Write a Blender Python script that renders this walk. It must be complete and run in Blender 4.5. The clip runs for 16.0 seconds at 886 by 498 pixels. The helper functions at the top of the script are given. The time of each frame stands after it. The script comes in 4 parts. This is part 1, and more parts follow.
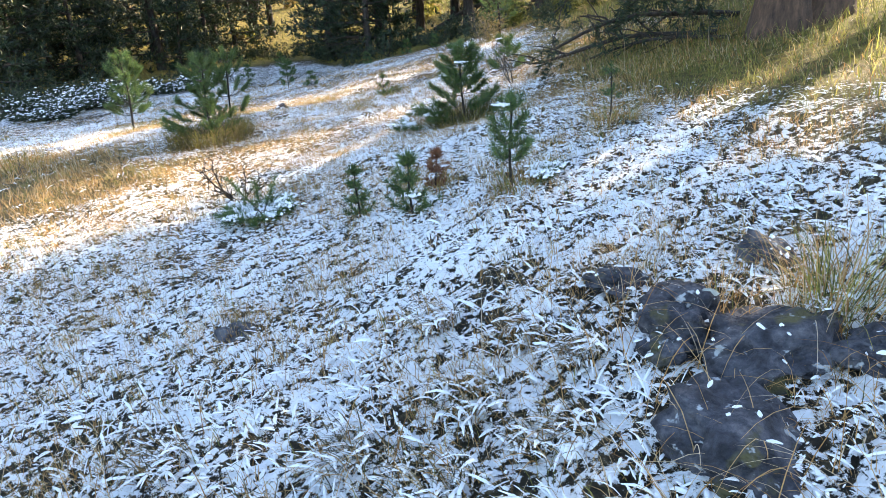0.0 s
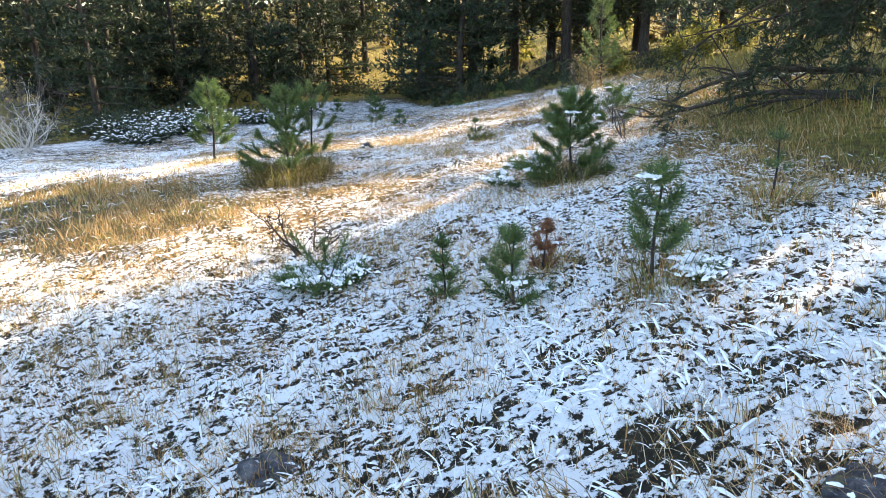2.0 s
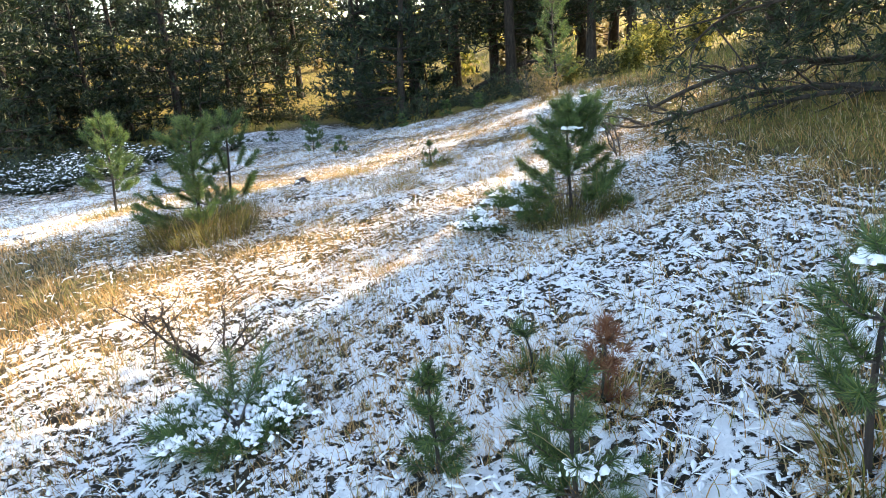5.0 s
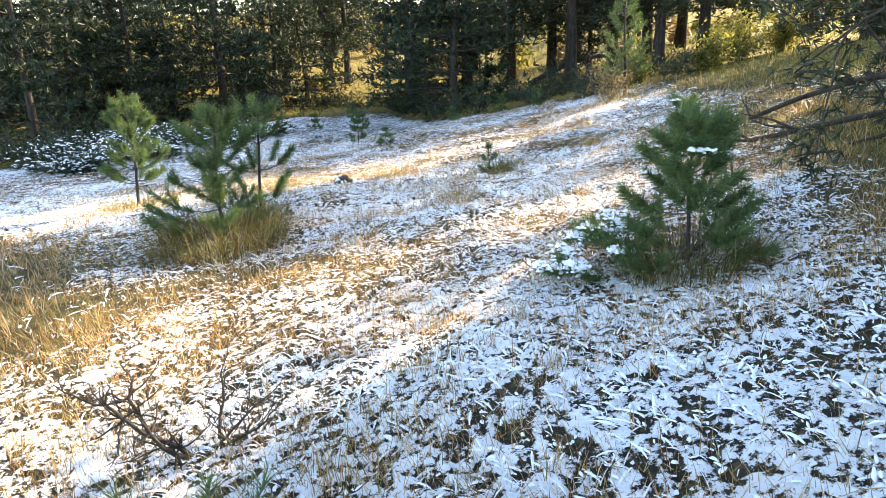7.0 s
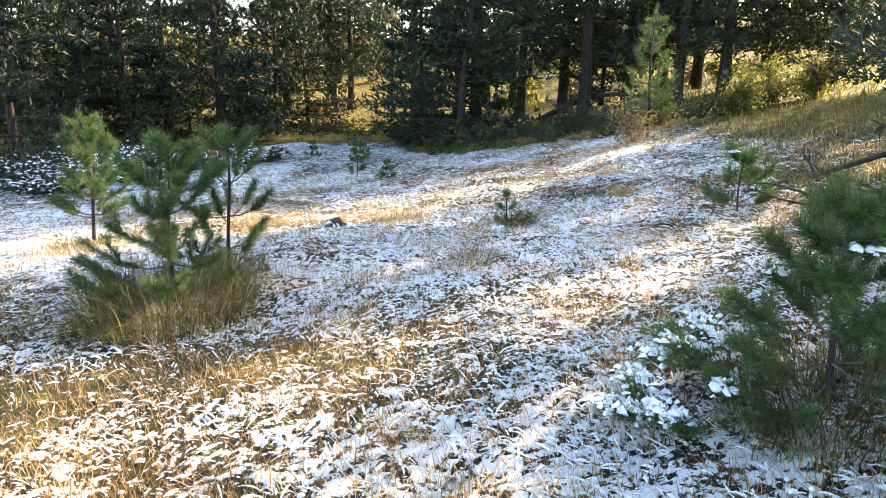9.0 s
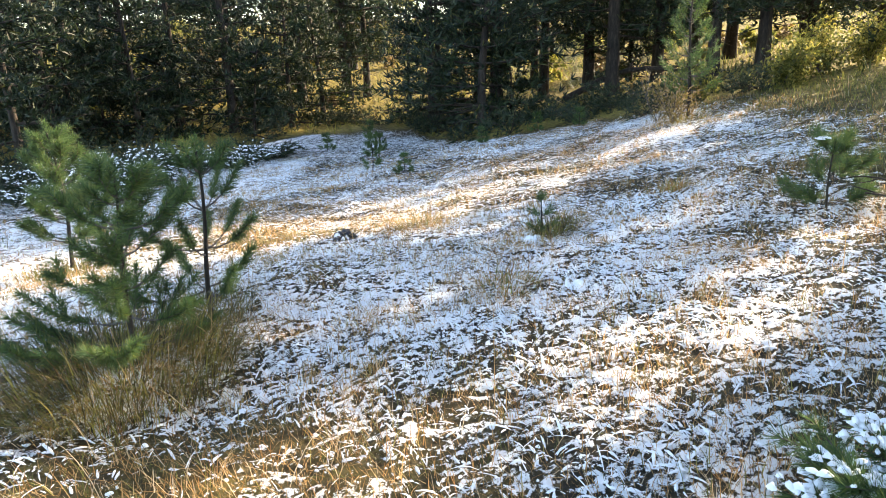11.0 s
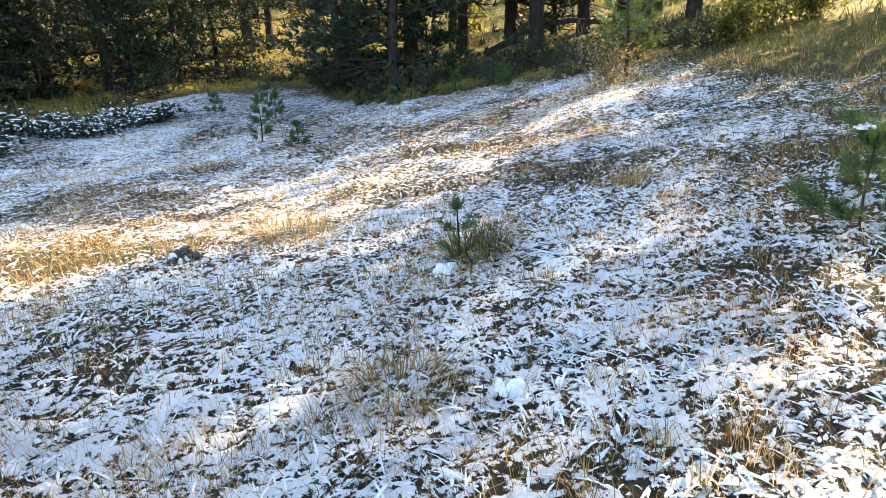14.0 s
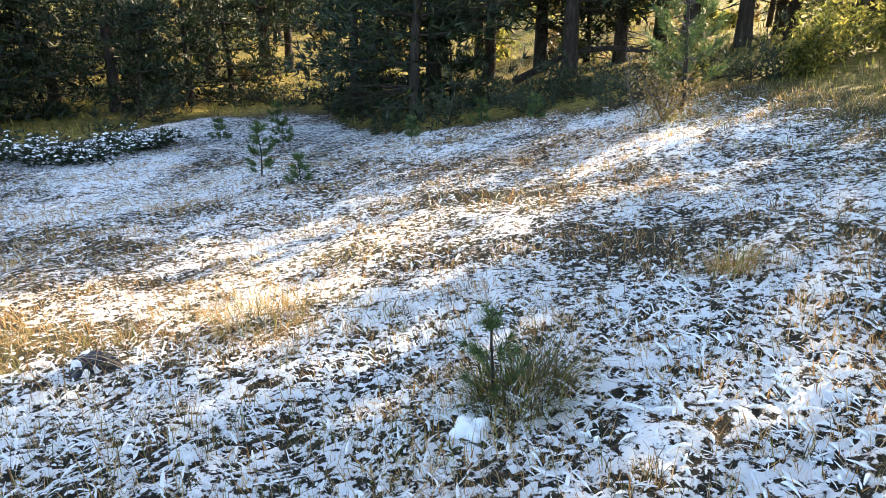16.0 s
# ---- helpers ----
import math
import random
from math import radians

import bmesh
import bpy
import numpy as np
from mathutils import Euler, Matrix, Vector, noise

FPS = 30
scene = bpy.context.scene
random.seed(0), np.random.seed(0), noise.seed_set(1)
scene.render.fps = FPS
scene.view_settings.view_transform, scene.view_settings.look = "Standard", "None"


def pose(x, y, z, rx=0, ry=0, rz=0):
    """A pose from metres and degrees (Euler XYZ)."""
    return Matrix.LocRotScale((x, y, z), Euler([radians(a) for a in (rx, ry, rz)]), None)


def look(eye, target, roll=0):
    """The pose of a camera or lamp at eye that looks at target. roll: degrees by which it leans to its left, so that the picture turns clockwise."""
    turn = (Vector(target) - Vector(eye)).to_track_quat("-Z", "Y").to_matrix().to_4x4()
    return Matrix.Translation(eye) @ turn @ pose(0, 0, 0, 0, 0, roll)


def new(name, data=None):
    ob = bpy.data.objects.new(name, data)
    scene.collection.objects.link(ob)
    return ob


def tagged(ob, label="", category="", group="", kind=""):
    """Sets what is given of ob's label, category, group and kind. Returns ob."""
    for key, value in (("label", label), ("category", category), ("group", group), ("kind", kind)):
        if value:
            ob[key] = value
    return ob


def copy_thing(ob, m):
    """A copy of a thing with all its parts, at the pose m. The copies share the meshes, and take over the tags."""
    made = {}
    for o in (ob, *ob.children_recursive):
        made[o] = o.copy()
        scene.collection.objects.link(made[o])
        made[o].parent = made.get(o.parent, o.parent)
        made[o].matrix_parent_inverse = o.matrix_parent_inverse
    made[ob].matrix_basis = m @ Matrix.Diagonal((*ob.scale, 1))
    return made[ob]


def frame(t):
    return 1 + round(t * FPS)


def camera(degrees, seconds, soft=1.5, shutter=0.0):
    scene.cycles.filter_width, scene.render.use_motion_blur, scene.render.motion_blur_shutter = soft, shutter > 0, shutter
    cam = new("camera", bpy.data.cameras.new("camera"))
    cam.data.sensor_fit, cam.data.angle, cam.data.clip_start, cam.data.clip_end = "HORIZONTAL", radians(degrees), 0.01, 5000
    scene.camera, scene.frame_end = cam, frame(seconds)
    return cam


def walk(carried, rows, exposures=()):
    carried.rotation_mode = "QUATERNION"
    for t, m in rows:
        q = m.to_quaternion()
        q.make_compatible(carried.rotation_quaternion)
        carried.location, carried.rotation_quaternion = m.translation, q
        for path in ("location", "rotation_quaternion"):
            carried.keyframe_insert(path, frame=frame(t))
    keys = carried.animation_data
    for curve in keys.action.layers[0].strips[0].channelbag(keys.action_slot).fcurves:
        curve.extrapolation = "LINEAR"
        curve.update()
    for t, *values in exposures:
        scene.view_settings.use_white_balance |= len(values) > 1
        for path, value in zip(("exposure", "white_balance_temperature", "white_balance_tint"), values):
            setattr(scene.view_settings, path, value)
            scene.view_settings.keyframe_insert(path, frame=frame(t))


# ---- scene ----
cam = camera(68.4, 16.0, soft=0.5)
# seconds, eye, target, roll
PATH = [
    (0, (0.407, -5.254, 1.735), (0.502, -3.406, 0.977), -3.5),
    (0.5, (0.348, -5.072, 1.719), (0.449, -3.196, 1.035), -1.6),
    (1, (0.233, -4.804, 1.722), (0.358, -2.909, 1.096), -1.6),
    (1.5, (0.231, -4.487, 1.689), (0.149, -2.581, 1.089), -2.8),
    (2, (0.257, -4.116, 1.653), (0.134, -2.223, 1.017), -1.0),
    (2.5, (0.087, -3.729, 1.59), (0.098, -1.812, 1.021), -2.4),
    (3, (0.005, -3.459, 1.612), (-0.04, -1.557, 0.996), -2.0),
    (3.2, (0.026, -3.299, 1.586), (-0.065, -1.387, 1.007), -3.5),
    (5.3, (0.068, -2.106, 1.482), (0.108, -0.195, 0.893), -3.9),
    (5.5, (0.095, -1.986, 1.524), (0.111, -0.09, 0.888), -3.1),
    (6, (0.08, -1.735, 1.528), (0.057, 0.181, 0.958), -1.6),
    (6.5, (-0.069, -1.36, 1.464), (-0.016, 0.586, 1.002), -2.3),
    (7, (-0.135, -1.056, 1.465), (-0.221, 0.847, 0.857), -1.6),
    (7.5, (-0.065, -0.589, 1.425), (-0.319, 1.305, 0.836), -3.0),
    (8, (-0.081, -0.279, 1.413), (-0.245, 1.639, 0.872), -1.9),
    (8.5, (-0.249, 0.1, 1.411), (-0.359, 2.019, 0.859), -2.3),
    (9, (-0.304, 0.275, 1.442), (-0.38, 2.203, 0.916), 1.1),
    (9.2, (-0.298, 0.399, 1.419), (-0.438, 2.326, 0.902), -0.8),
    (11.3, (-0.359, 1.64, 1.477), (-0.514, 3.546, 0.89), -2.1),
    (11.5, (-0.318, 1.841, 1.447), (-0.485, 3.744, 0.854), -3.4),
    (12, (-0.254, 2.111, 1.497), (-0.495, 3.993, 0.864), -2.1),
    (12.5, (-0.345, 2.404, 1.453), (-0.514, 4.314, 0.882), 0.4),
    (13, (-0.361, 2.686, 1.441), (-0.412, 4.572, 0.778), -0.7),
    (13.5, (-0.223, 3.068, 1.397), (-0.246, 4.956, 0.739), -1.5),
    (14, (-0.162, 3.346, 1.407), (-0.083, 5.213, 0.694), -0.8),
    (14.5, (-0.179, 3.796, 1.336), (-0.011, 5.684, 0.7), 0.7),
    (15, (-0.203, 4.179, 1.348), (-0.125, 6.054, 0.657), -0.5),
    (15.5, (-0.116, 4.634, 1.327), (-0.122, 6.505, 0.62), -0.3),
    (16, (-0.125, 4.975, 1.308), (-0.103, 6.868, 0.665), 0.2),
]
walk(cam, [(t, look(eye, target, roll)) for t, eye, target, roll in PATH],
     [(0.0, 2.70, 6700, 10), (3.0, 2.70, 7250, 10), (7.0, 2.88, 7050, 10), (9.0, 2.72, 7000, 10), (12.5, 2.60, 6950, 10), (16.0, 2.58, 6900, 10)])

# ---- light ----
SUN_AZ, SUN_EL = radians(50), radians(23)
SUN_DIR = Vector((math.sin(SUN_AZ) * math.cos(SUN_EL), math.cos(SUN_AZ) * math.cos(SUN_EL), math.sin(SUN_EL)))
world = bpy.data.worlds.new("sky")
scene.world = world
world.use_nodes = True
wn = world.node_tree.nodes
sky = wn.new("ShaderNodeTexSky")
sky.sky_type, sky.sun_disc = "NISHITA", False
sky.sun_elevation, sky.sun_rotation = SUN_EL, SUN_AZ
world.node_tree.links.new(sky.outputs["Color"], wn["Background"].inputs["Color"])
wn["Background"].inputs["Strength"].default_value = 0.12
sun_data = bpy.data.lights.new("sun", "SUN")
sun_data.energy, sun_data.angle, sun_data.color = 3.8, radians(0.6), (1.0, 0.83, 0.58)
sun = new("sun", sun_data)
sun.matrix_world = look(SUN_DIR * 60, (0, 0, 0))

RNG = np.random.default_rng(7)


# ---- small noise on arrays ----
def vnoise(x, y, size, seed=0):
    """Smooth value noise in 0..1 over the plan, cells of the given size."""
    x, y = np.asarray(x, float) / size, np.asarray(y, float) / size
    xi, yi = np.floor(x).astype(np.int64), np.floor(y).astype(np.int64)
    fx, fy = x - xi, y - yi
    fx, fy = fx * fx * (3 - 2 * fx), fy * fy * (3 - 2 * fy)

    def h(a, b):
        n = (a * 374761393 + b * 668265263 + seed * 1274126177) & 0xFFFFFFFF
        n = ((n ^ (n >> 13)) * 1103515245) & 0xFFFFFFFF
        return ((n ^ (n >> 16)) & 0xFFFF) / 65535.0
    return (h(xi, yi) * (1 - fx) + h(xi + 1, yi) * fx) * (1 - fy) + (h(xi, yi + 1) * (1 - fx) + h(xi + 1, yi + 1) * fx) * fy


def base_z(x, y):
    """The hillside: rises to +x, sinks gently to +y, flat far off."""
    back = np.clip(np.asarray(y, float) - 26, 0, None)
    x = 9 * np.tanh(np.asarray(x, float) / 9)
    y = 10 + 16 * np.tanh((np.asarray(y, float) - 10) / 16)
    z = 0.03042 + 0.15333 * x - 0.05334 * y + 0.01188 * x * x + 0.00365 * x * y + 0.00086 * y * y - 0.00016 * x * y * y
    for a, b, r, q, k in ((1.8, 1, 2.2, 3, 0.1818), (-0.3, -0.8, 2, 2.5, -0.08626), (-3.5, 6, 3, 4, 0.33993), (-4, 17, 4, 5, -0.0219)):
        z = z + k * np.exp(-(((x - a) / r) ** 2 + ((y - b) / q) ** 2))
    return z + 6.5 * (1 - np.exp(-back * back / 950))


def ground_z(x, y):
    return base_z(x, y) + 0.10 * (vnoise(x, y, 1.3, 3) - 0.5) + 0.05 * (vnoise(x, y, 0.42, 5) - 0.5)


def gz(x, y):
    return float(ground_z(x, y))


def blob(x, y, a, b, r, q):
    return np.exp(-(((x - a) / r) ** 2 + ((y - b) / q) ** 2))


def forest_front(x):
    """Where the snow ends under the wood's first boughs, as y over x."""
    return np.interp(x, (-30, -13, -10.3, -8.6, -7, -4.7, -3.2, -2.1, -0.2, 1.2, 2.4, 3.5, 5, 8, 14, 24), (9, 12.5, 16.5, 21.6, 25.4, 26.6, 25, 21.8, 19.2, 18.9, 17.8, 17.4, 16.8, 15.2, 9, 4))


def tree_line(x):
    """Where tall trees begin, as y over x."""
    return 21.5 + 4.5 * np.exp(-((x + 6.5) / 2.6) ** 2) - 2.5 * np.exp(-((x + 0.7) / 1.2) ** 2) - 1.5 * np.clip(x - 5, 0, 9) - 0.5 * np.clip(-x - 11, 0, 12)


def dry_cover(x, y):
    """1 where the grass stands long and dry and holds little snow."""
    d = 0.8 * blob(x, y, -4.5, 3.2, 1.5, 1.2) + 0.75 * blob(x, y, -2.9, 2.3, 1.1, 1.0) + 0.8 * blob(x, y, -6.5, 4.6, 2.2, 1.4) + 0.4 * blob(x, y, -1.7, 3.6, 1.2, 0.5)
    d = d + 1.6 * blob(x, y, 5.6, 3.2, 2.6, 3.6) + 0.9 * blob(x, y, 6.2, 13.5, 1.7, 3.5) + np.clip((x - 6.0) / 1.5, 0, 1) + 0.25 * blob(x, y, 3.2, 8.4, 1.1, 1.2) + 0.44 * blob(x, y, -2.6, 8.4, 1.3, 0.45)
    d = d + 0.42 * blob(x, y, 0.9, 11.6, 1.6, 0.5) + 0.17 * blob(x, y, -0.6, 4.4, 1.7, 0.8) + 0.08 * blob(x, y, -4.5, 12.5, 3, 1.6)
    d = d * np.where(x > 3.0, 1.0, np.clip(0.4 + 1.3 * vnoise(x, y, 0.55, 13), 0, 1.3))
    d = d + 0.16 * (vnoise(x, y, 0.8, 11) - 0.5) + 0.22 * (vnoise(x, y, 0.3, 12) - 0.55)
    return np.clip(d, 0, 1)


def wood_cover(x, y):
    return np.clip((y - forest_front(x) + 1.3) / 1.2 + 0.9 * (vnoise(x, y, 1.1, 17) - 0.5), 0, 1)


def snow_cover(x, y):
    s = 1 - np.where(x < 3.0, 0.72, 0.95) * dry_cover(x, y)
    bare = 0.4 * blob(x, y, 1.45, -3.2, 0.4, 0.6) + blob(x, y, -1.3, -3.3, 0.45, 0.5) + blob(x, y, -0.6, -1.9, 0.25, 0.2) + blob(x, y, 1.3, 9.3, 0.7, 0.4) + blob(x, y, 1.8, 6.4, 0.5, 0.5) + blob(x, y, -1.9, 6.3, 0.5, 0.5)
    s = s - 0.18 * bare
    return np.clip(s * (1 - wood_cover(x, y)) * (0.86 + 0.2 * vnoise(x, y, 0.45, 23) - 0.26 * np.clip((y - 6) / 4, 0, 1) * vnoise(x, y, 1.1, 29)), 0, 1)


# ---- materials ----
def material(name):
    m = bpy.data.materials.new(name)
    m.use_nodes = True
    nt = m.node_tree
    return m, nt, nt.nodes["Principled BSDF"]


def node(nt, kind, **values):
    n = nt.nodes.new(kind)
    for key, value in values.items():
        n.inputs[key].default_value = value
    return n


def noise_node(nt, scale, detail=4.0, rough=0.6):
    co = nt.nodes.new("ShaderNodeNewGeometry")
    n = node(nt, "ShaderNodeTexNoise", Scale=scale, Detail=detail, Roughness=rough)
    nt.links.new(co.outputs["Position"], n.inputs["Vector"])
    return n


def ramp(nt, source, stops):
    r = nt.nodes.new("ShaderNodeValToRGB")
    while len(r.color_ramp.elements) < len(stops):
        r.color_ramp.elements.new(0.5)
    for e, (p, c) in zip(r.color_ramp.elements, stops):
        e.position, e.color = p, (*c, 1)
    nt.links.new(source, r.inputs["Fac"])
    return r


def bumped(nt, bsdf, scale, strength, distance=0.01):
    b = node(nt, "ShaderNodeBump", Strength=strength, Distance=distance)
    nt.links.new(noise_node(nt, scale, 5).outputs["Fac"], b.inputs["Height"])
    nt.links.new(b.outputs["Normal"], bsdf.inputs["Normal"])
    return b


def mix_color(nt, fac, a, b, blend="MIX"):
    m = nt.nodes.new("ShaderNodeMix")
    m.data_type, m.blend_type = "RGBA", blend
    for value, slot in ((fac, 0), (a, 6), (b, 7)):
        if hasattr(value, "is_linked"):
            nt.links.new(value, m.inputs[slot])
        else:
            m.inputs[slot].default_value = value
    return m.outputs[2]


def leafy(name, stops, through_share, rough=0.6, scale=6.0):
    """Thin plant matter: a colour that varies from blade to blade and lets light through."""
    m, nt, b = material(name)
    geo = nt.nodes.new("ShaderNodeNewGeometry")
    r = ramp(nt, geo.outputs["Random Per Island"], stops)
    n = noise_node(nt, scale, 3)
    shade = ramp(nt, n.outputs["Fac"], [(0.3, (0.7, 0.7, 0.7)), (0.7, (1.1, 1.1, 1.1))])
    col = mix_color(nt, 1.0, r.outputs["Color"], shade.outputs["Color"], "MULTIPLY")
    nt.links.new(col, b.inputs["Base Color"])
    b.inputs["Roughness"].default_value = rough
    t = nt.nodes.new("ShaderNodeBsdfTranslucent")
    nt.links.new(col, t.inputs["Color"])
    mx = node(nt, "ShaderNodeMixShader", Fac=through_share)
    nt.links.new(b.outputs[0], mx.inputs[1])
    nt.links.new(t.outputs[0], mx.inputs[2])
    nt.links.new(mx.outputs[0], nt.nodes["Material Output"].inputs["Surface"])
    return m


def make_snow():
    m, nt, b = material("snow")
    n = noise_node(nt, 9.0, 4)
    r = ramp(nt, n.outputs["Fac"], [(0.25, (0.82, 0.84, 0.87)), (0.7, (0.91, 0.92, 0.93))])
    nt.links.new(r.outputs["Color"], b.inputs["Base Color"])
    b.inputs["Roughness"].default_value = 0.75
    b.inputs["Specular IOR Level"].default_value = 0.25
    bumped(nt, b, 160.0, 0.35, 0.006)
    return m


def make_ground():
    """Snow over dark turf; bare earth, dry litter and dead needles where there is none."""
    m, nt, b = material("turf_and_snow")
    at = nt.nodes.new("ShaderNodeAttribute")
    at.attribute_name = "snow"
    wood = nt.nodes.new("ShaderNodeAttribute")
    wood.attribute_name = "wood"
    turf = ramp(nt, noise_node(nt, 26.0, 6).outputs["Fac"], [(0.3, (0.010, 0.009, 0.007)), (0.52, (0.03, 0.025, 0.016)), (0.72, (0.13, 0.10, 0.058))])
    litter = ramp(nt, noise_node(nt, 7.0, 6).outputs["Fac"], [(0.3, (0.05, 0.036, 0.012)), (0.5, (0.18, 0.135, 0.03)), (0.7, (0.38, 0.30, 0.06))])
    earth = mix_color(nt, wood.outputs["Fac"], turf.outputs["Color"], litter.outputs["Color"])
    white = ramp(nt, noise_node(nt, 5.0, 4).outputs["Fac"], [(0.3, (0.82, 0.84, 0.87)), (0.7, (0.91, 0.92, 0.93))])
    fine = noise_node(nt, 24.0, 7, 0.72)
    add = node(nt, "ShaderNodeMath")
    add.operation = "ADD"
    wide = node(nt, "ShaderNodeMath")
    wide.operation = "MULTIPLY_ADD"
    wide.inputs[1].default_value, wide.inputs[2].default_value = 2.2, -1.1
    nt.links.new(fine.outputs["Fac"], wide.inputs[0])
    broad = node(nt, "ShaderNodeMath")
    broad.operation = "MULTIPLY_ADD"
    broad.inputs[1].default_value = 1.0
    nt.links.new(noise_node(nt, 6.5, 4, 0.6).outputs["Fac"], broad.inputs[0])
    nt.links.new(wide.outputs[0], broad.inputs[2])
    nt.links.new(at.outputs["Fac"], add.inputs[0])
    nt.links.new(broad.outputs[0], add.inputs[1])
    mask = ramp(nt, add.outputs[0], [(0.0, (0, 0, 0)), (1.0, (1, 1, 1))])
    mask.color_ramp.elements[0].position, mask.color_ramp.elements[1].position = 0.74, 0.775
    scale = node(nt, "ShaderNodeMath")
    scale.operation = "MULTIPLY"
    scale.inputs[1].default_value = 0.55
    nt.links.new(add.outputs[0], scale.inputs[0])
    nt.links.new(scale.outputs[0], mask.inputs["Fac"])
    nt.links.new(mix_color(nt, mask.outputs["Color"], earth, white.outputs["Color"]), b.inputs["Base Color"])
    b.inputs["Roughness"].default_value = 0.85
    b.inputs["Specular IOR Level"].default_value = 0.2
    thick = node(nt, "ShaderNodeMath")
    thick.operation = "MULTIPLY_ADD"
    thick.inputs[1].default_value = 0.5
    nt.links.new(mask.outputs["Color"], thick.inputs[0])
    nt.links.new(fine.outputs["Fac"], thick.inputs[2])
    bump = node(nt, "ShaderNodeBump", Strength=1.0, Distance=0.035)
    nt.links.new(thick.outputs[0], bump.inputs["Height"])
    nt.links.new(bump.outputs["Normal"], b.inputs["Normal"])
    return m


def make_bark(name, dark, mid, light, scale=14.0):
    m, nt, b = material(name)
    co = nt.nodes.new("ShaderNodeTexCoord")
    mp = nt.nodes.new("ShaderNodeMapping")
    mp.inputs["Scale"].default_value = (1, 1, 0.22)
    nt.links.new(co.outputs["Object"], mp.inputs["Vector"])
    v = node(nt, "ShaderNodeTexNoise", Scale=scale, Detail=6.0, Roughness=0.7)
    nt.links.new(mp.outputs[0], v.inputs["Vector"])
    r = ramp(nt, v.outputs["Fac"], [(0.32, dark), (0.5, mid), (0.7, light)])
    nt.links.new(r.outputs["Color"], b.inputs["Base Color"])
    b.inputs["Roughness"].default_value = 0.9
    bump = node(nt, "ShaderNodeBump", Strength=0.9, Distance=0.03)
    nt.links.new(v.outputs["Fac"], bump.inputs["Height"])
    nt.links.new(bump.outputs["Normal"], b.inputs["Normal"])
    return m


def make_rock():
    """Bluish grey stone with pale lichen and some moss."""
    m, nt, b = material("lichened_stone")
    base = ramp(nt, noise_node(nt, 12.0, 8, 0.7).outputs["Fac"], [(0.36, (0.010, 0.011, 0.016)), (0.5, (0.042, 0.044, 0.058)), (0.66, (0.13, 0.13, 0.145))])
    lichen = ramp(nt, noise_node(nt, 17.0, 3).outputs["Fac"], [(0.63, (0, 0, 0)), (0.69, (1, 1, 1))])
    moss = ramp(nt, noise_node(nt, 5.0, 5).outputs["Fac"], [(0.58, (0, 0, 0)), (0.68, (1, 1, 1))])
    c = mix_color(nt, moss.outputs["Color"], base.outputs["Color"], (0.09, 0.08, 0.03, 1))
    c = mix_color(nt, lichen.outputs["Color"], c, (0.42, 0.45, 0.47, 1))
    nt.links.new(c, b.inputs["Base Color"])
    b.inputs["Roughness"].default_value = 0.85
    bumped(nt, b, 22.0, 1.0, 0.05)
    return m


SNOW = make_snow()
GROUND = make_ground()
BARK = make_bark("pine_bark", (0.012, 0.009, 0.007), (0.036, 0.027, 0.021), (0.085, 0.062, 0.048))
BARK_RED = make_bark("red_pine_bark", (0.03, 0.018, 0.012), (0.09, 0.052, 0.034), (0.19, 0.11, 0.07))
TWIG = make_bark("grey_twig", (0.05, 0.04, 0.035), (0.12, 0.10, 0.085), (0.22, 0.19, 0.165), 40.0)
ROCK = make_rock()
NEEDLE = leafy("pine_needles", [(0.0, (0.04, 0.08, 0.03)), (0.5, (0.085, 0.15, 0.05)), (0.85, (0.14, 0.22, 0.06)), (1.0, (0.24, 0.26, 0.07))], 0.38, 0.5)
# Pine green far below the one above: the wood's shade is in the colour.
NEEDLE_SHADED = leafy("forest_needles_shaded", [(0.0, (0.010, 0.021, 0.012)), (0.6, (0.021, 0.040, 0.017)), (0.9, (0.038, 0.06, 0.02)), (1.0, (0.11, 0.11, 0.03))], 0.2, 0.55, 0.8)
NEEDLE_DEAD = leafy("dead_needles", [(0.0, (0.16, 0.06, 0.03)), (0.6, (0.28, 0.12, 0.06)), (1.0, (0.36, 0.2, 0.11))], 0.3, 0.7)
STRAW = leafy("dry_grass", [(0.0, (0.32, 0.15, 0.05)), (0.35, (0.56, 0.32, 0.11)), (0.7, (0.68, 0.46, 0.22)), (1.0, (0.78, 0.66, 0.48))], 0.56, 0.65, 3.0)
GREEN = leafy("green_grass", [(0.0, (0.07, 0.085, 0.022)), (0.5, (0.19, 0.20, 0.05)), (0.8, (0.34, 0.32, 0.07)), (1.0, (0.5, 0.42, 0.12))], 0.58, 0.6, 3.0)
# Old grass, its colour darkened to hold the shade under the young pines.
TUSSOCK_SHADED = leafy("shaded_old_grass", [(0.0, (0.03, 0.028, 0.012)), (0.45, (0.085, 0.072, 0.028)), (0.8, (0.19, 0.14, 0.055)), (1.0, (0.40, 0.30, 0.16))], 0.4, 0.65, 3.0)
LEAF = leafy("autumn_leaves", [(0.0, (0.14, 0.11, 0.03)), (0.5, (0.30, 0.22, 0.07)), (0.8, (0.42, 0.30, 0.16)), (1.0, (0.5, 0.42, 0.32))], 0.4)
LICHEN = leafy("pale_lichen", [(0.0, (0.20, 0.26, 0.25)), (1.0, (0.34, 0.40, 0.38))], 0.05, 0.9, 40.0)
JUNIPER = leafy("juniper_needles", [(0.0, (0.02, 0.035, 0.02)), (0.7, (0.05, 0.07, 0.03)), (1.0, (0.09, 0.1, 0.04))], 0.25)
